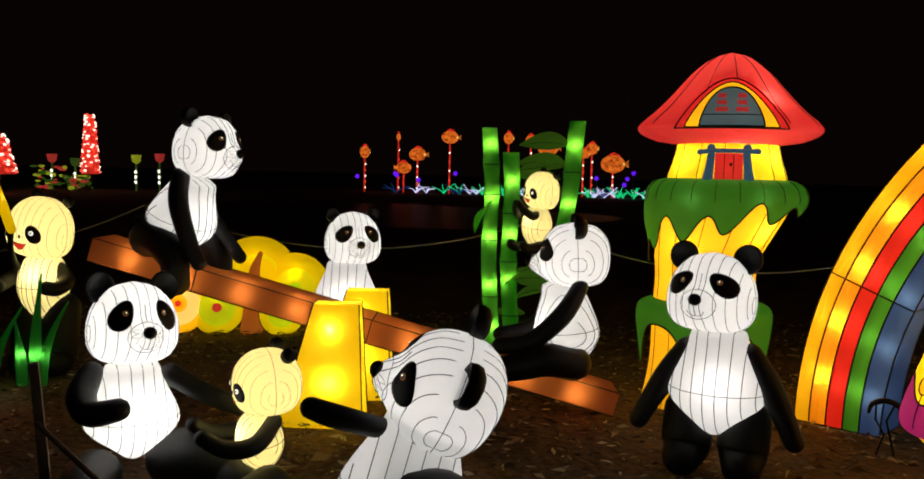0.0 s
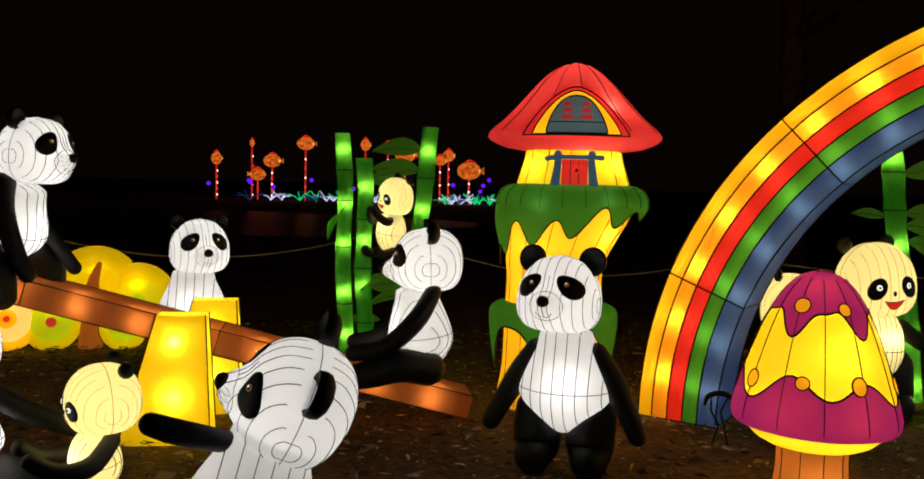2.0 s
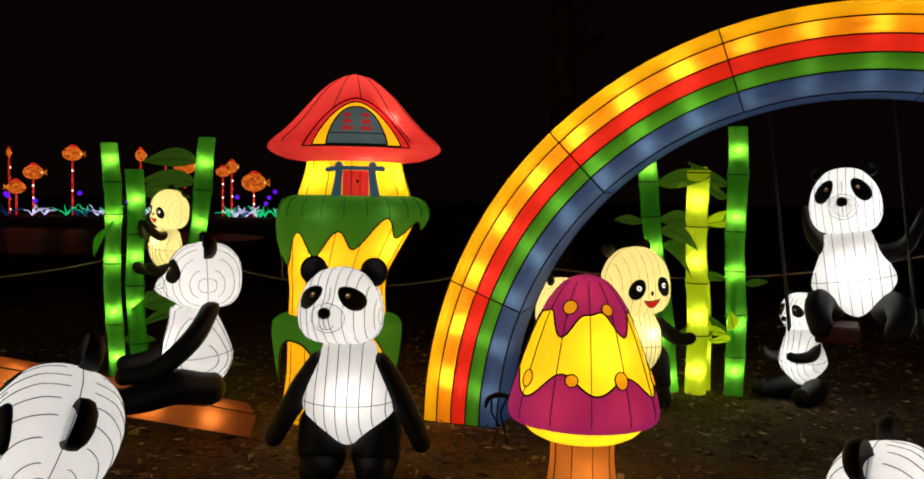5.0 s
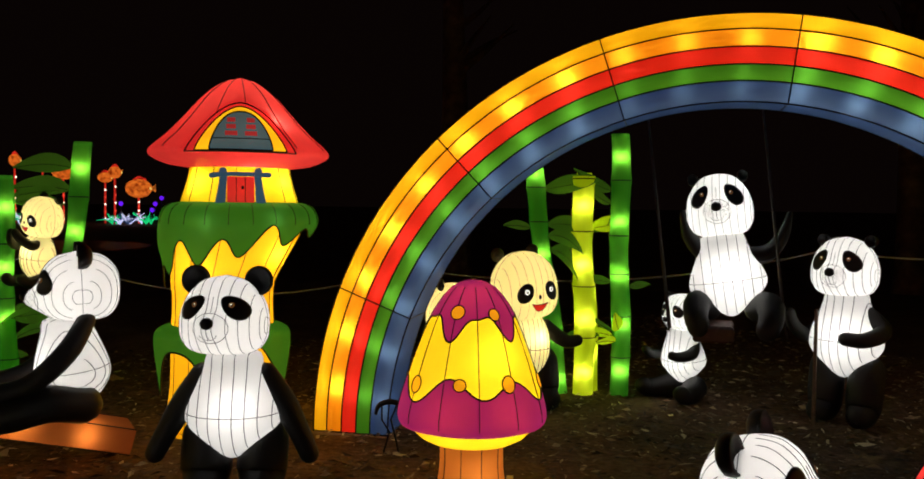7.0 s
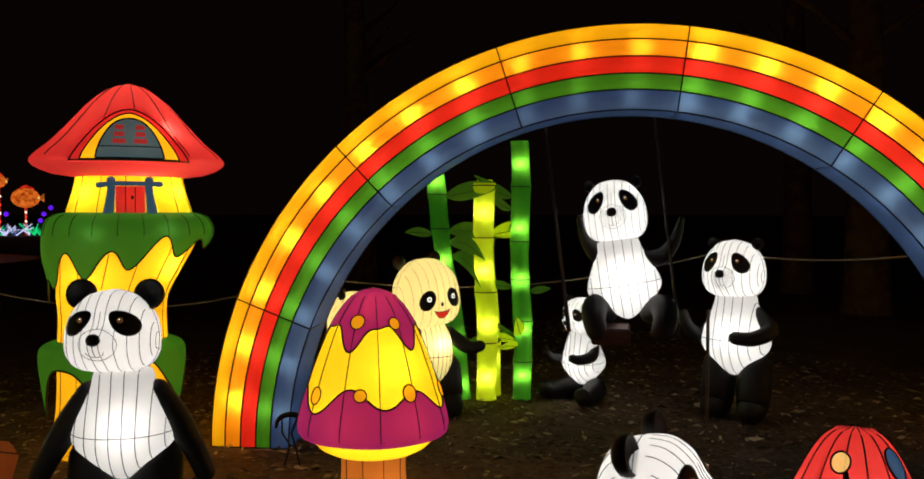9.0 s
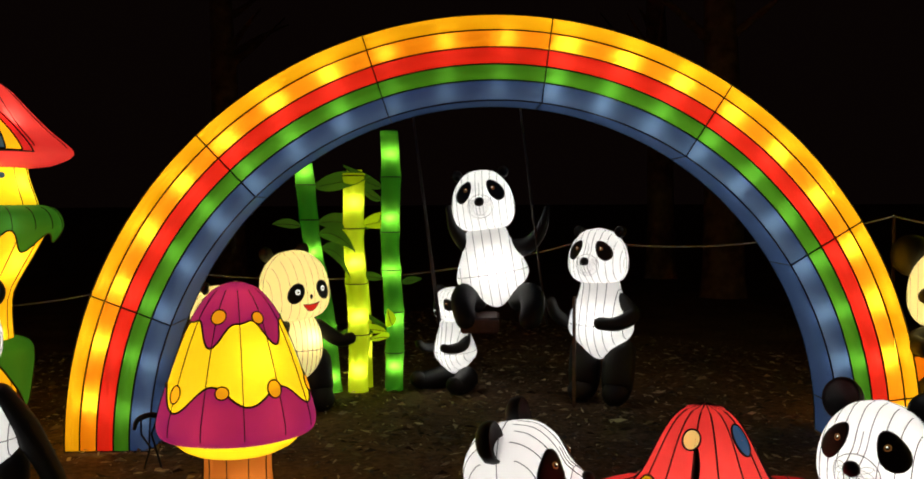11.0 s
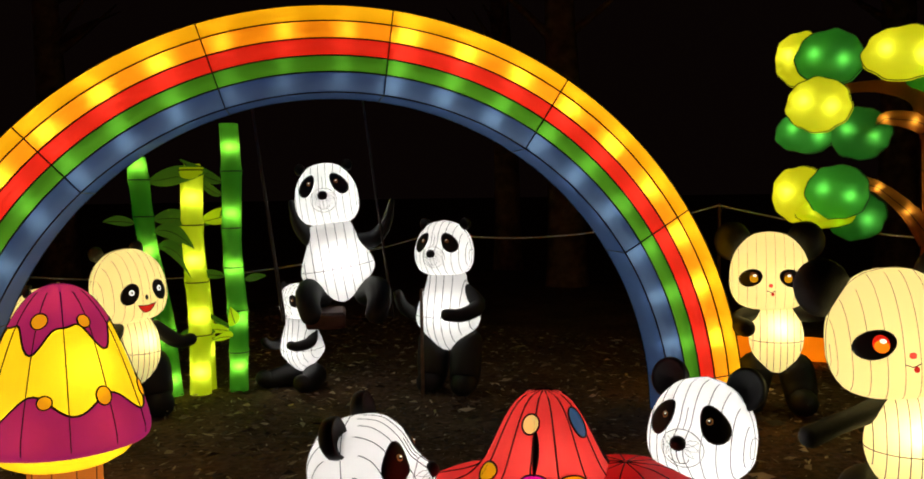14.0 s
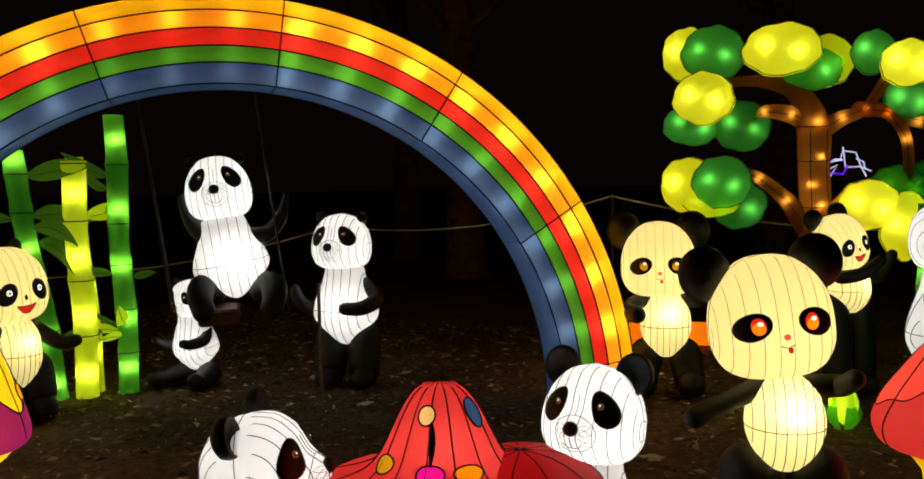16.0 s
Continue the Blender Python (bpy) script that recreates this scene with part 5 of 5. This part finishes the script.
def make_tree():
    t = empty("tree_lantern", TREE_AT, "tree lantern with copper trunk and round green and yellow foliage pads", "tree lantern")
    S = Shape()
    S.limb([(-0.02, 0, -0.16, 0.26), (0, 0, 0.5, 0.19), (0.02, 0, 1.1, 0.16), (0.0, 0, 1.5, 0.15), (0.0, 0, 1.85, 0.16), (-0.08, 0, 2.08, 0.13), (-0.22, 0, 2.24, 0.08), (-0.55, 0, 2.32, 0.05), (-0.9, 0, 2.3, 0.04)], BARK, None, 14, 30)
    for a in range(6):
        q = a * 1.05 + 0.3
        S.wire([(0.19 * math.cos(q), 0.19 * math.sin(q), 0.5), (0.162 * math.cos(q) + 0.02, 0.162 * math.sin(q), 1.1), (0.152 * math.cos(q), 0.152 * math.sin(q), 1.5), (0.162 * math.cos(q), 0.162 * math.sin(q), 1.85)], 0.006, INK)
    for z, r in ((1.2, 0.163), (1.6, 0.154), (1.9, 0.162)):
        S.wire([(r * math.cos(q), r * math.sin(q), z + 0.02 * math.sin(q)) for q in [2 * math.pi * k / 24 for k in range(24)]], 0.005, INK, None, closed=True)
    S.make("trunk", t)
    for pts in ([(0, 0, 1.9, 0.11), (-0.2, -0.05, 2.0, 0.08), (-0.45, -0.08, 2.03, 0.06), (-0.62, -0.1, 1.9, 0.05)],
                [(0.05, 0, 1.85, 0.1), (0.25, -0.02, 1.95, 0.07), (0.45, -0.05, 2.02, 0.05), (0.62, -0.05, 2.25, 0.05)],
                [(0.4, -0.02, 2.02, 0.07), (0.65, -0.05, 1.98, 0.06), (0.8, -0.08, 1.75, 0.05), (0.82, -0.08, 1.4, 0.045)],
                [(-0.05, 0, 1.0, 0.12), (-0.25, -0.08, 1.25, 0.075), (-0.5, -0.12, 1.45, 0.055), (-0.72, -0.12, 1.52, 0.05)],
                [(0.05, 0, 0.95, 0.1), (0.2, -0.05, 1.16, 0.08), (0.36, -0.08, 1.31, 0.065), (0.46, -0.08, 1.36, 0.05)],
                [(0.6, -0.05, 2.0, 0.06), (0.9, -0.05, 1.9, 0.06), (1.2, -0.05, 1.85, 0.06)]):
        S = Shape()
        S.limb(pts, BARK)
        S.wire([(p[0], p[1] - p[3] * 1.01, p[2]) for p in pts], 0.004, INK)
        S.make("branch", t)
        for p in pts[1:3]:
            bulb(TREE_AT @ Vector((p[0], p[1] - p[3] * 0.8, p[2])), 0.14, (1, 0.75, 0.35))
    for x, z in ((0.06, 1.2), (-0.02, 1.38), (0.06, 1.62), (0.03, 1.92), (0.1, 1.95)):
        bulb(TREE_AT @ Vector((x, -0.13, z)), 0.2, (1, 0.7, 0.3))
    rng = random.Random(8)
    pads = [(-1.2, 2.6, 0.25, 0.25, LEMON, 0.06), (-0.93, 2.57, 0.31, 0.25, TREEGREEN, -0.1), (-1.02, 2.17, 0.3, 0.24, LEMON, -0.16), (-1.14, 1.95, 0.3, 0.19, TREEGREEN, 0.0), (-0.66, 1.92, 0.28, 0.23, TREEGREEN, -0.02),
            (-1.2, 1.4, 0.27, 0.26, LEMON, 0.02), (-0.85, 1.42, 0.29, 0.24, TREEGREEN, -0.12), (-0.7, 1.21, 0.28, 0.22, TREEGREEN, 0.04), (-0.95, 1.24, 0.28, 0.14, LEMON, -0.04),
            (-0.29, 2.56, 0.37, 0.23, LEMON, -0.14), (0.1, 2.46, 0.28, 0.23, LEMON, 0.05), (-0.02, 2.4, 0.3, 0.2, TREEGREEN, 0.0),
            (0.52, 2.5, 0.2, 0.19, TREEGREEN, 0.0), (0.8, 2.38, 0.24, 0.2, LEMON, -0.1), (0.82, 2.08, 0.22, 0.22, TREEGREEN, 0.0),
            (0.48, 1.2, 0.28, 0.22, LEMON, -0.1), (0.74, 1.32, 0.26, 0.22, TREEGREEN, 0.0), (0.8, 1.02, 0.24, 0.3, LEMON, -0.08), (1.0, 1.28, 0.25, 0.3, TREEGREEN, 0.1)]
    for x, z, w, h, mat, y in pads:
        S = Shape()
        rows = []
        out = lambda q, g: (g * w * (1 + 0.03 * math.sin(5 * q + x * 9) + 0.018 * math.sin(11 * q + z * 7)) * math.cos(q), g * h * (1 + 0.03 * math.sin(6 * q + z * 5) + 0.018 * math.sin(11 * q + z * 7)) * math.sin(q))
        for i in range(17):
            f = math.sin(math.pi / 2 * (-1 + i / 8))
            rr = max(0.002, (1 - abs(f) ** 2.6) ** 0.45)
            row = [out(2 * math.pi * j / 44, rr) for j in range(44)]
            rows.append([(u, 0.14 * f, v) for u, v in row])
        S.grid(rows, mat, True, Matrix.Translation((x, y, z)))
        for f in (-0.35, 0.5):
            S.wire([(u, 0.14 * f, v) for u, v in [out(2 * math.pi * j / 48, 1.006 * (1 - abs(f) ** 2.6) ** 0.45) for j in range(48)]], 0.0055, INK, Matrix.Translation((x, y, z)), closed=True)
        S.make("foliage_pad", t, "yellow-green rounded pad" if mat is LEMON else "dark green rounded pad")
        T = TREE_AT
        for s in (-1, 1):
            bulb(T @ Vector((x + s * w * 0.38, y - 0.094, z - 0.03 * s)), 0.46, (1, 1, 0.8))


make_tree()


def low_box():
    t = empty("low_lantern", pose(8.67, 2.26, 0, 0, 0, -72), "long low orange lantern on soil behind the cream pandas", "lantern")
    S = Shape()
    S.limb([(-0.42, 0, 0.1, 0.1), (-0.1, 0, 0.11, 0.105), (0.2, 0, 0.11, 0.105), (0.45, 0, 0.1, 0.1)], ORANGE, None, 14)
    S.make("body", t)
    S = Shape()
    S.ball((0.12, -0.02, 0.22), (0.035, 0.035, 0.02), RED, None, 6, 10)
    S.make("spot", t, "small red spot")
    bulb((8.64, 2.24, 0.12), 0.25)


low_box()


# ---------------------------------------------------------------- small lights, stakes, fence
def make_bud(x, y, z, size, mat, label, yaw=0):
    t = empty("flower_bud_lantern", pose(x, y, z, 0, 0, yaw), label, "lantern")
    S = Shape()
    S.loft(smooth_rows([(0, 0.01, 0.01, 0), (0.05, 0.06, 0.06, 0), (0.12, 0.075, 0.075, 0), (0.2, 0.045, 0.045, 0), (0.27, 0.003, 0.003, 0)], 14), mat, 20, Matrix.Diagonal((size, size, size, 1)))
    S.make("bud", t)
    for a in (0, 72, 144, 216, 288):
        S = Shape()
        ca, sa = math.cos(radians(a)), math.sin(radians(a))
        rows = []
        for i in range(7):
            f = i / 6
            w = 0.04 * math.sin(math.pi * (0.15 + 0.85 * f)) * size
            d = (0.02 + 0.065 * math.sin(math.pi * min(1, f * 0.8 + 0.1))) * size
            zz = (-0.02 + 0.17 * f) * size
            rows.append([(ca * d - sa * w * k, sa * d + ca * w * k, zz) for k in (-1, 0, 1)])
        S.grid(rows, GREEN, False)
        S.make("sepal", t)
    bulb((x - 0.03, y + 0.03, z + 0.1 * size), 0.35, (0.9, 1, 0.6))
    return t


make_bud(6.55, 0.63, 0.02, 1.1, LIME, "green flower bud lantern on soil")


def grass_light(x, y, yaw, label):
    t = empty("grass_blade_lantern", pose(x, y, 0, 0, 0, yaw), label, "lantern", "grass blade lights")
    for dx, h, bend, w in ((-0.05, 0.42, -0.04, 0.035), (0.04, 0.74, 0.05, 0.036), (0.09, 0.56, 0.18, 0.03)):
        S = Shape()
        S.limb([(dx, 0, 0.0, w), (dx + bend * 0.1, 0, h * 0.35, w * 1.05), (dx + bend * 0.5, 0, h * 0.7, w * 0.55), (dx + bend, 0, h, 0.006)], TREEGREEN)
        S.make("blade", t)
        bulb((x + dx * 0.95, y - 0.012, 0.2), 0.4, (0.9, 1, 0.7))
    return t


grass_light(-2.13, 5.72, 0, "green lit grass blade lanterns on soil")
grass_light(-2.3, 5.4, 20, "green lit grass blade lanterns beside a pink stem")


def pink_stem():
    t = empty("tulip_lantern", pose(-2.02, 4.9, 0), "pink and red tall tulip lantern stem", "lantern")
    S = Shape()
    S.limb([(0, 0, 0, 0.05), (0, 0, 0.4, 0.07), (0.0, 0, 0.8, 0.06), (-0.02, 0, 1.0, 0.03)], CORAL)
    S.make("stem", t)
    bulb((-2.02, 4.88, 0.55), 0.15)


pink_stem()


def yellow_horn():
    t = empty("yellow_horn", pose(-2.13, 5.6, 0), "yellow curved lit horn above the smiling panda", "lantern")
    S = Shape()
    S.limb([(-0.04, 0.0, 1.04, 0.03), (-0.085, -0.02, 1.2, 0.032), (-0.14, -0.05, 1.38, 0.03), (-0.22, -0.06, 1.6, 0.026)], YELLOW)
    S.make("horn_tube", t)
    S = Shape()
    S.limb([(-0.04, 0.0, 1.03, 0.016), (-0.1, 0.1, 0.9, 0.018), (-0.14, 0.25, 0.76, 0.02)], BLACK)
    S.make("holder", t)
    bulb((-2.19, 5.56, 1.25), 0.14)


yellow_horn()


def make_stake(x, y, h, label, lean=-0.03, r=0.022):
    S = Shape()
    S.box((-r, -r, -0.1), (r, r, h), WOOD, Matrix.Translation((0, 0, 0)) @ pose(0, 0, 0, 0, lean * 57, 0), 0.8, 0.004)
    ob = S.make("wooden_stake", M=pose(x, y, 0, 0, 0, 20), smooth=False)
    return tagged(ob, label, "stake")


make_stake(-0.98, 3.7, 0.63, "weathered wooden stake driven into the soil", -0.08)
make_stake(5.9, 4.02, 0.8, "thin weathered bamboo pole held by a panda", 0.0, 0.011)


def make_strut():
    S = Shape()
    S.limb([(-0.92, 3.5, 0.42, 0.012), (-0.75, 3.48, 0.28, 0.012), (-0.55, 3.46, 0.1, 0.014), (-0.47, 3.45, 0.0, 0.014)], WOOD)
    return tagged(S.make("prop_stick"), "dark thin stick propping the seated panda", "stick")


make_strut()

POSTS = [(-6.27, 9.03, 0.4), (-3.28, 10.64, 1.0), (1.52, 11.6, 0.86), (5.85, 10.42, 0.66), (9.66, 6.87, 1.02), (10.29, 3.43, 1.34), (11.12, 0.05, 0.93)]
SAG = (0.26, 0.44, 0.43, 0.27, 0.18, 0.12)


def make_fence():
    for x, y, h in POSTS:
        S = Shape()
        S.sweep([(0, 0, -0.1, 0.022), (0.005, 0, h * 0.5, 0.02), (0.02, 0, h, 0.018)], WOOD, None, 8)
        tagged(S.make("fence_post", M=pose(x, y, 0)), "slim weathered post carrying a white rope", "post", "rope fence posts")
    for (x0, y0, h0), (x1, y1, h1), s in zip(POSTS, POSTS[1:], SAG):
        S = Shape()
        S.wire([(x0 + (x1 - x0) * f, y0 + (y1 - y0) * f, h0 - 0.02 + (h1 - h0) * f - s * 4 * f * (1 - f)) for f in [i / 24 for i in range(25)]], 0.014, ROPE)
        tagged(S.make("fence_rope"), "thin white rope sagging between posts", "rope", "fence ropes")


make_fence()


# ---------------------------------------------------------------- trees in the dark behind the rope
def dark_tree(x, y, r, h, seed):
    rng = random.Random(seed)
    t = empty("tree", pose(x, y, 0), "tall dark bare-looking tree trunk in the night", "tree", "dark trees")
    S = Shape()
    lean = rng.uniform(-0.3, 0.3)
    S.limb([(0, 0, -0.2, r * 1.5), (0.02, 0, 0.4, r * 1.08), (lean * 0.3, 0, h * 0.35, r * 0.9), (lean * 0.7, 0.1, h * 0.7, r * 0.6), (lean, 0.2, h, r * 0.2)], TRUNK, None, 14, 24)
    trunk = S.make("trunk", t)
    for k in range(9):
        f = rng.uniform(0.42, 0.92)
        a, ln = rng.uniform(0, 6.28), rng.uniform(1.0, 2.4) * (1.2 - f)
        z, b = h * f, Vector((lean * f, 0.1 * f, h * f))
        S = Shape()
        S.limb([(b.x, b.y, z, r * 0.3), (b.x + ln * 0.5 * math.cos(a), b.y + ln * 0.5 * math.sin(a), z + ln * 0.35, r * 0.18), (b.x + ln * math.cos(a), b.y + ln * math.sin(a), z + ln * rng.uniform(0.5, 0.9), r * 0.05)], TRUNK, None, 8, 8)
        S.make("limb", trunk)


for x, y, r, h, seed in ((13.24, 7.02, 0.3, 9.0, 1), (17.9, 3.0, 0.34, 10.0, 2), (9.6, 15.9, 0.3, 9.5, 3), (15.4, 9.6, 0.26, 8.5, 4)):
    dark_tree(x, y, r, h, seed)


# ---------------------------------------------------------------- far lanterns
def fish_pole(x, y, h, r, turn, label="orange fish lantern on a lit red pole far away"):
    t = empty("fish_lantern", pose(x, y, 0, 0, 0, turn), label, "lantern", "far fish lanterns")
    S = Shape()
    S.sweep([(0, 0, 0, 0.06), (0, 0, h - r, 0.06)], FARRED, None, 8)
    pole = S.make("pole", t)
    for k in range(5):
        S = Shape()
        S.ball((0, -0.07, 0.3 + (h - r - 0.3) * k / 5), (0.065, 0.05, 0.08), CORAL if k % 2 else EYEWHITE, None, 5, 8)
        S.make("pole_bulb", pole)
    S = Shape()
    S.ball((0, 0, h), (r * 1.35, r * 0.6, r), FISHGOLD, None, 10, 16)
    S.make("fish_body", t)
    S = Shape()
    S.ball((r * 1.12, -r * 0.3, h), (0.09, 0.07, 0.08), PALEDOT, None, 5, 8)
    S.make("tail_bulb", t, "bright bulb at the tail")
    S = Shape()
    S.grid([[(r * 1.1, y_, h), (r * 1.4, y_, h + r * 0.2), (r * 1.75, y_, h + r * 0.5)] for y_ in (-0.08, 0.08)] + [[(r * 1.1, 0.08, h), (r * 1.4, 0.08, h - r * 0.2), (r * 1.75, 0.08, h - r * 0.4)]], FISHGOLD, False)
    S.make("tail", t)
    S = Shape()
    S.limb([(-r * 0.6, 0, h + r * 0.75, 0.06), (0, 0, h + r * 1.15, 0.09), (r * 0.7, 0, h + r * 0.9, 0.05)], FARRED)
    S.make("fin", t)


for x, y, h, r, turn in ((-7.17, 59.5, 2.72, 0.48, 70), (-4.5, 59.8, 1.7, 0.45, 180), (-3.56, 59.9, 2.65, 0.5, 0), (-1.34, 60, 3.88, 0.5, 0), (5.42, 59.8, 3.3, 0.6, 0), (9.83, 59.3, 2.3, 0.7, 0), (8.4, 59.5, 3.3, 0.45, 40), (2.7, 60, 3.9, 0.45, 60), (4.3, 61, 3.9, 0.35, 20), (-5.1, 62, 3.9, 0.3, 90), (8.0, 61, 3.0, 0.4, 0)):
    fish_pole(x, y, h, r * 0.88, turn)


def far_flowers():
    rng = random.Random(3)
    for i in range(34):
        x = rng.choice((rng.uniform(-5, 1), rng.uniform(-5, 1), rng.uniform(2, 4), rng.uniform(8, 12), rng.uniform(8, 12)))
        y = 58.5 + rng.uniform(-1, 1)
        S = Shape()
        mat = rng.choice((FARGREEN, FARGREEN, FARWHITE, FARWHITE, BLUE))
        for k in range(5):
            a = rng.uniform(-1.2, 1.2)
            S.limb([(0, 0, 0.02, 0.035), (0.3 * a, 0, 0.28, 0.035), (0.8 * a, 0, rng.uniform(0.2, 0.75), 0.02)], mat, None, 6, 5)
        tagged(S.make("flower_light", M=pose(x, y, 0)), "small teal and white light flower far away", "lantern", "far light flowers")
    for i, (x, z) in enumerate(((-7.6, 1.05), (-5.0, 1.3), (-4.9, 1.2), (-3.4, 0.9), (-0.9, 1.4), (1.9, 0.9), (8.7, 1.3), (10.8, 1.3), (11.2, 1.7), (10.6, 0.9), (14.5, 1.2))):
        S = Shape()
        S.ball((0, 0, z), (0.15, 0.15, 0.15), FARPURPLE, None, 8, 12)
        S.sweep([(0, 0, 0, 0.03), (0, 0, z - 0.15, 0.03)], STEEL, None, 6)
        tagged(S.make("ball_light", M=pose(x, 59, 0)), "small purple ball light on a thin stem", "lantern", "far ball lights")


far_flowers()


def light_tower(x, y, h, w, label):
    t = empty("light_tower", pose(x, y, 0), label, "light tower", "far light towers")
    S = Shape()
    S.loft(smooth_rows([(0.9, w, w, 0), (h * 0.5, w * 0.9, w * 0.9, 0), (h * 0.85, w * 0.6, w * 0.6, 0), (h, w * 0.35, w * 0.35, 0)], 14), FARRED, 18)
    S.sweep([(0, 0, 0, 0.15), (0, 0, 0.95, 0.15)], STEEL, None, 8)
    S.make("cone", t)
    rng = random.Random(5)
    S = Shape()
    for i in range(170):
        z = 1.0 + (h - 1.0) * rng.random()
        f = (z - 0.9) / (h - 0.9)
        r = w * (1 - 0.55 * f) * 1.03
        a = rng.uniform(0, 6.28)
        S.ball((r * math.cos(a), r * math.sin(a), z), (0.1, 0.1, 0.07), CORAL if rng.random() < 0.5 else EYEWHITE, None, 4, 6)
    ob = S.make("lamp_string", t, "red and white string lights")
    ob["kind"] = "stuff"


light_tower(-20.72, 47.4, 4.15, 0.47, "tall red tower of string lights far away")
light_tower(-21.4, 39.4, 2.7, 0.8, "red tower of string lights at the edge of the far garden")


def far_tulip(x, y, h, mat, label):
    t = empty("far_tulip", pose(x, y, 0), label, "lantern", "far tulip lights")
    S = Shape()
    S.sweep([(0, 0, 0, 0.06), (0, 0, h - 0.2, 0.06)], FARDIM, None, 6)
    stem = S.make("stem", t)
    S = Shape()
    S.loft([(h - 0.25, 0.05, 0.05, 0), (h - 0.1, 0.22, 0.22, 0), (h + 0.25, 0.28, 0.28, 0), (h + 0.26, 0.05, 0.05, 0)], mat, 12)
    S.make("flower", t)
    for k in range(3):
        S = Shape()
        S.ball((0, -0.08, 0.5 + k * (h - 0.9) / 3), (0.08, 0.06, 0.1), EYEWHITE, None, 4, 6)
        S.make("stem_bulb", stem)


for x, h, mat in ((-22.9, 1.7, FARPINK), (-21.6, 1.5, FARDIM), (-18.2, 1.75, FARLIME), (-16.9, 1.85, FARPINK), (-15.7, 1.3, FARDIM)):
    far_tulip(x, 47.5, h, mat, "far tulip light on a dotted stem")


def far_bush(x, y, w, h, label, seed):
    rng = random.Random(seed)
    S = Shape()
    for i in range(40):
        S.ball((rng.uniform(-w, w), rng.uniform(-0.4, 0.4), rng.uniform(0.1, h)), (rng.uniform(0.08, 0.25), 0.1, rng.uniform(0.04, 0.12)), rng.choice((FARDIM, FARDIM, LEAF, FARLIME, FARPINK)), None, 4, 6)
    tagged(S.make("light_bush", M=pose(x, y, 0)), label, "lantern", "far light bushes")


far_bush(-22.8, 47, 0.9, 1.3, "far bush of dim green and yellow lights", 1)
far_bush(-21.2, 47, 0.6, 0.8, "low far bush of dim yellow lights", 2)


def far_white_figure():
    S = Shape()
    for pts in ([(-0.5, 0, 1.6), (0.1, 0, 1.7), (0.2, 0, 2.1), (0.7, 0, 2.0), (0.9, 0, 1.4), (1.3, 0, 1.2)], [(0.2, 0, 2.25), (0.3, 0, 1.4), (0.9, 0, 1.4), (1.1, 0, 1.0)], [(-0.6, 0, 1.7), (-0.3, 0, 1.62), (-0.1, 0, 1.75), (0.2, 0, 1.7)], [(0.7, 0, 1.75), (1.0, 0, 1.6), (1.05, 0, 1.3)], [(-0.6, 0, 1.2), (0.0, 0, 1.5), (-0.3, 0, 1.0)]):
        S.wire(pts, 0.035, FARWHITE, None, seg=6)
    S.wire([(-0.5, 0, 1.2), (0.2, 0, 1.1), (0.4, 0, 1.5)], 0.045, FARPURPLE, None, seg=6)
    S.wire([(0, 0, -0.5), (0, 0, 1.4)], 0.03, STEEL, None, seg=6)
    tagged(S.make("outline_lantern", M=pose(40.9, 4.65, 0.5, 0, 0, -83)), "white and purple outline light frame far away", "lantern")


far_white_figure()

# ---------------------------------------------------------------- bulbs inside the lanterns
for p, w, tint in BULBS:
    lamp = bpy.data.lights.new("bulb", "POINT")
    lamp.energy, lamp.color, lamp.shadow_soft_size = w, tint, 0.02
    new("bulb", lamp).location = p
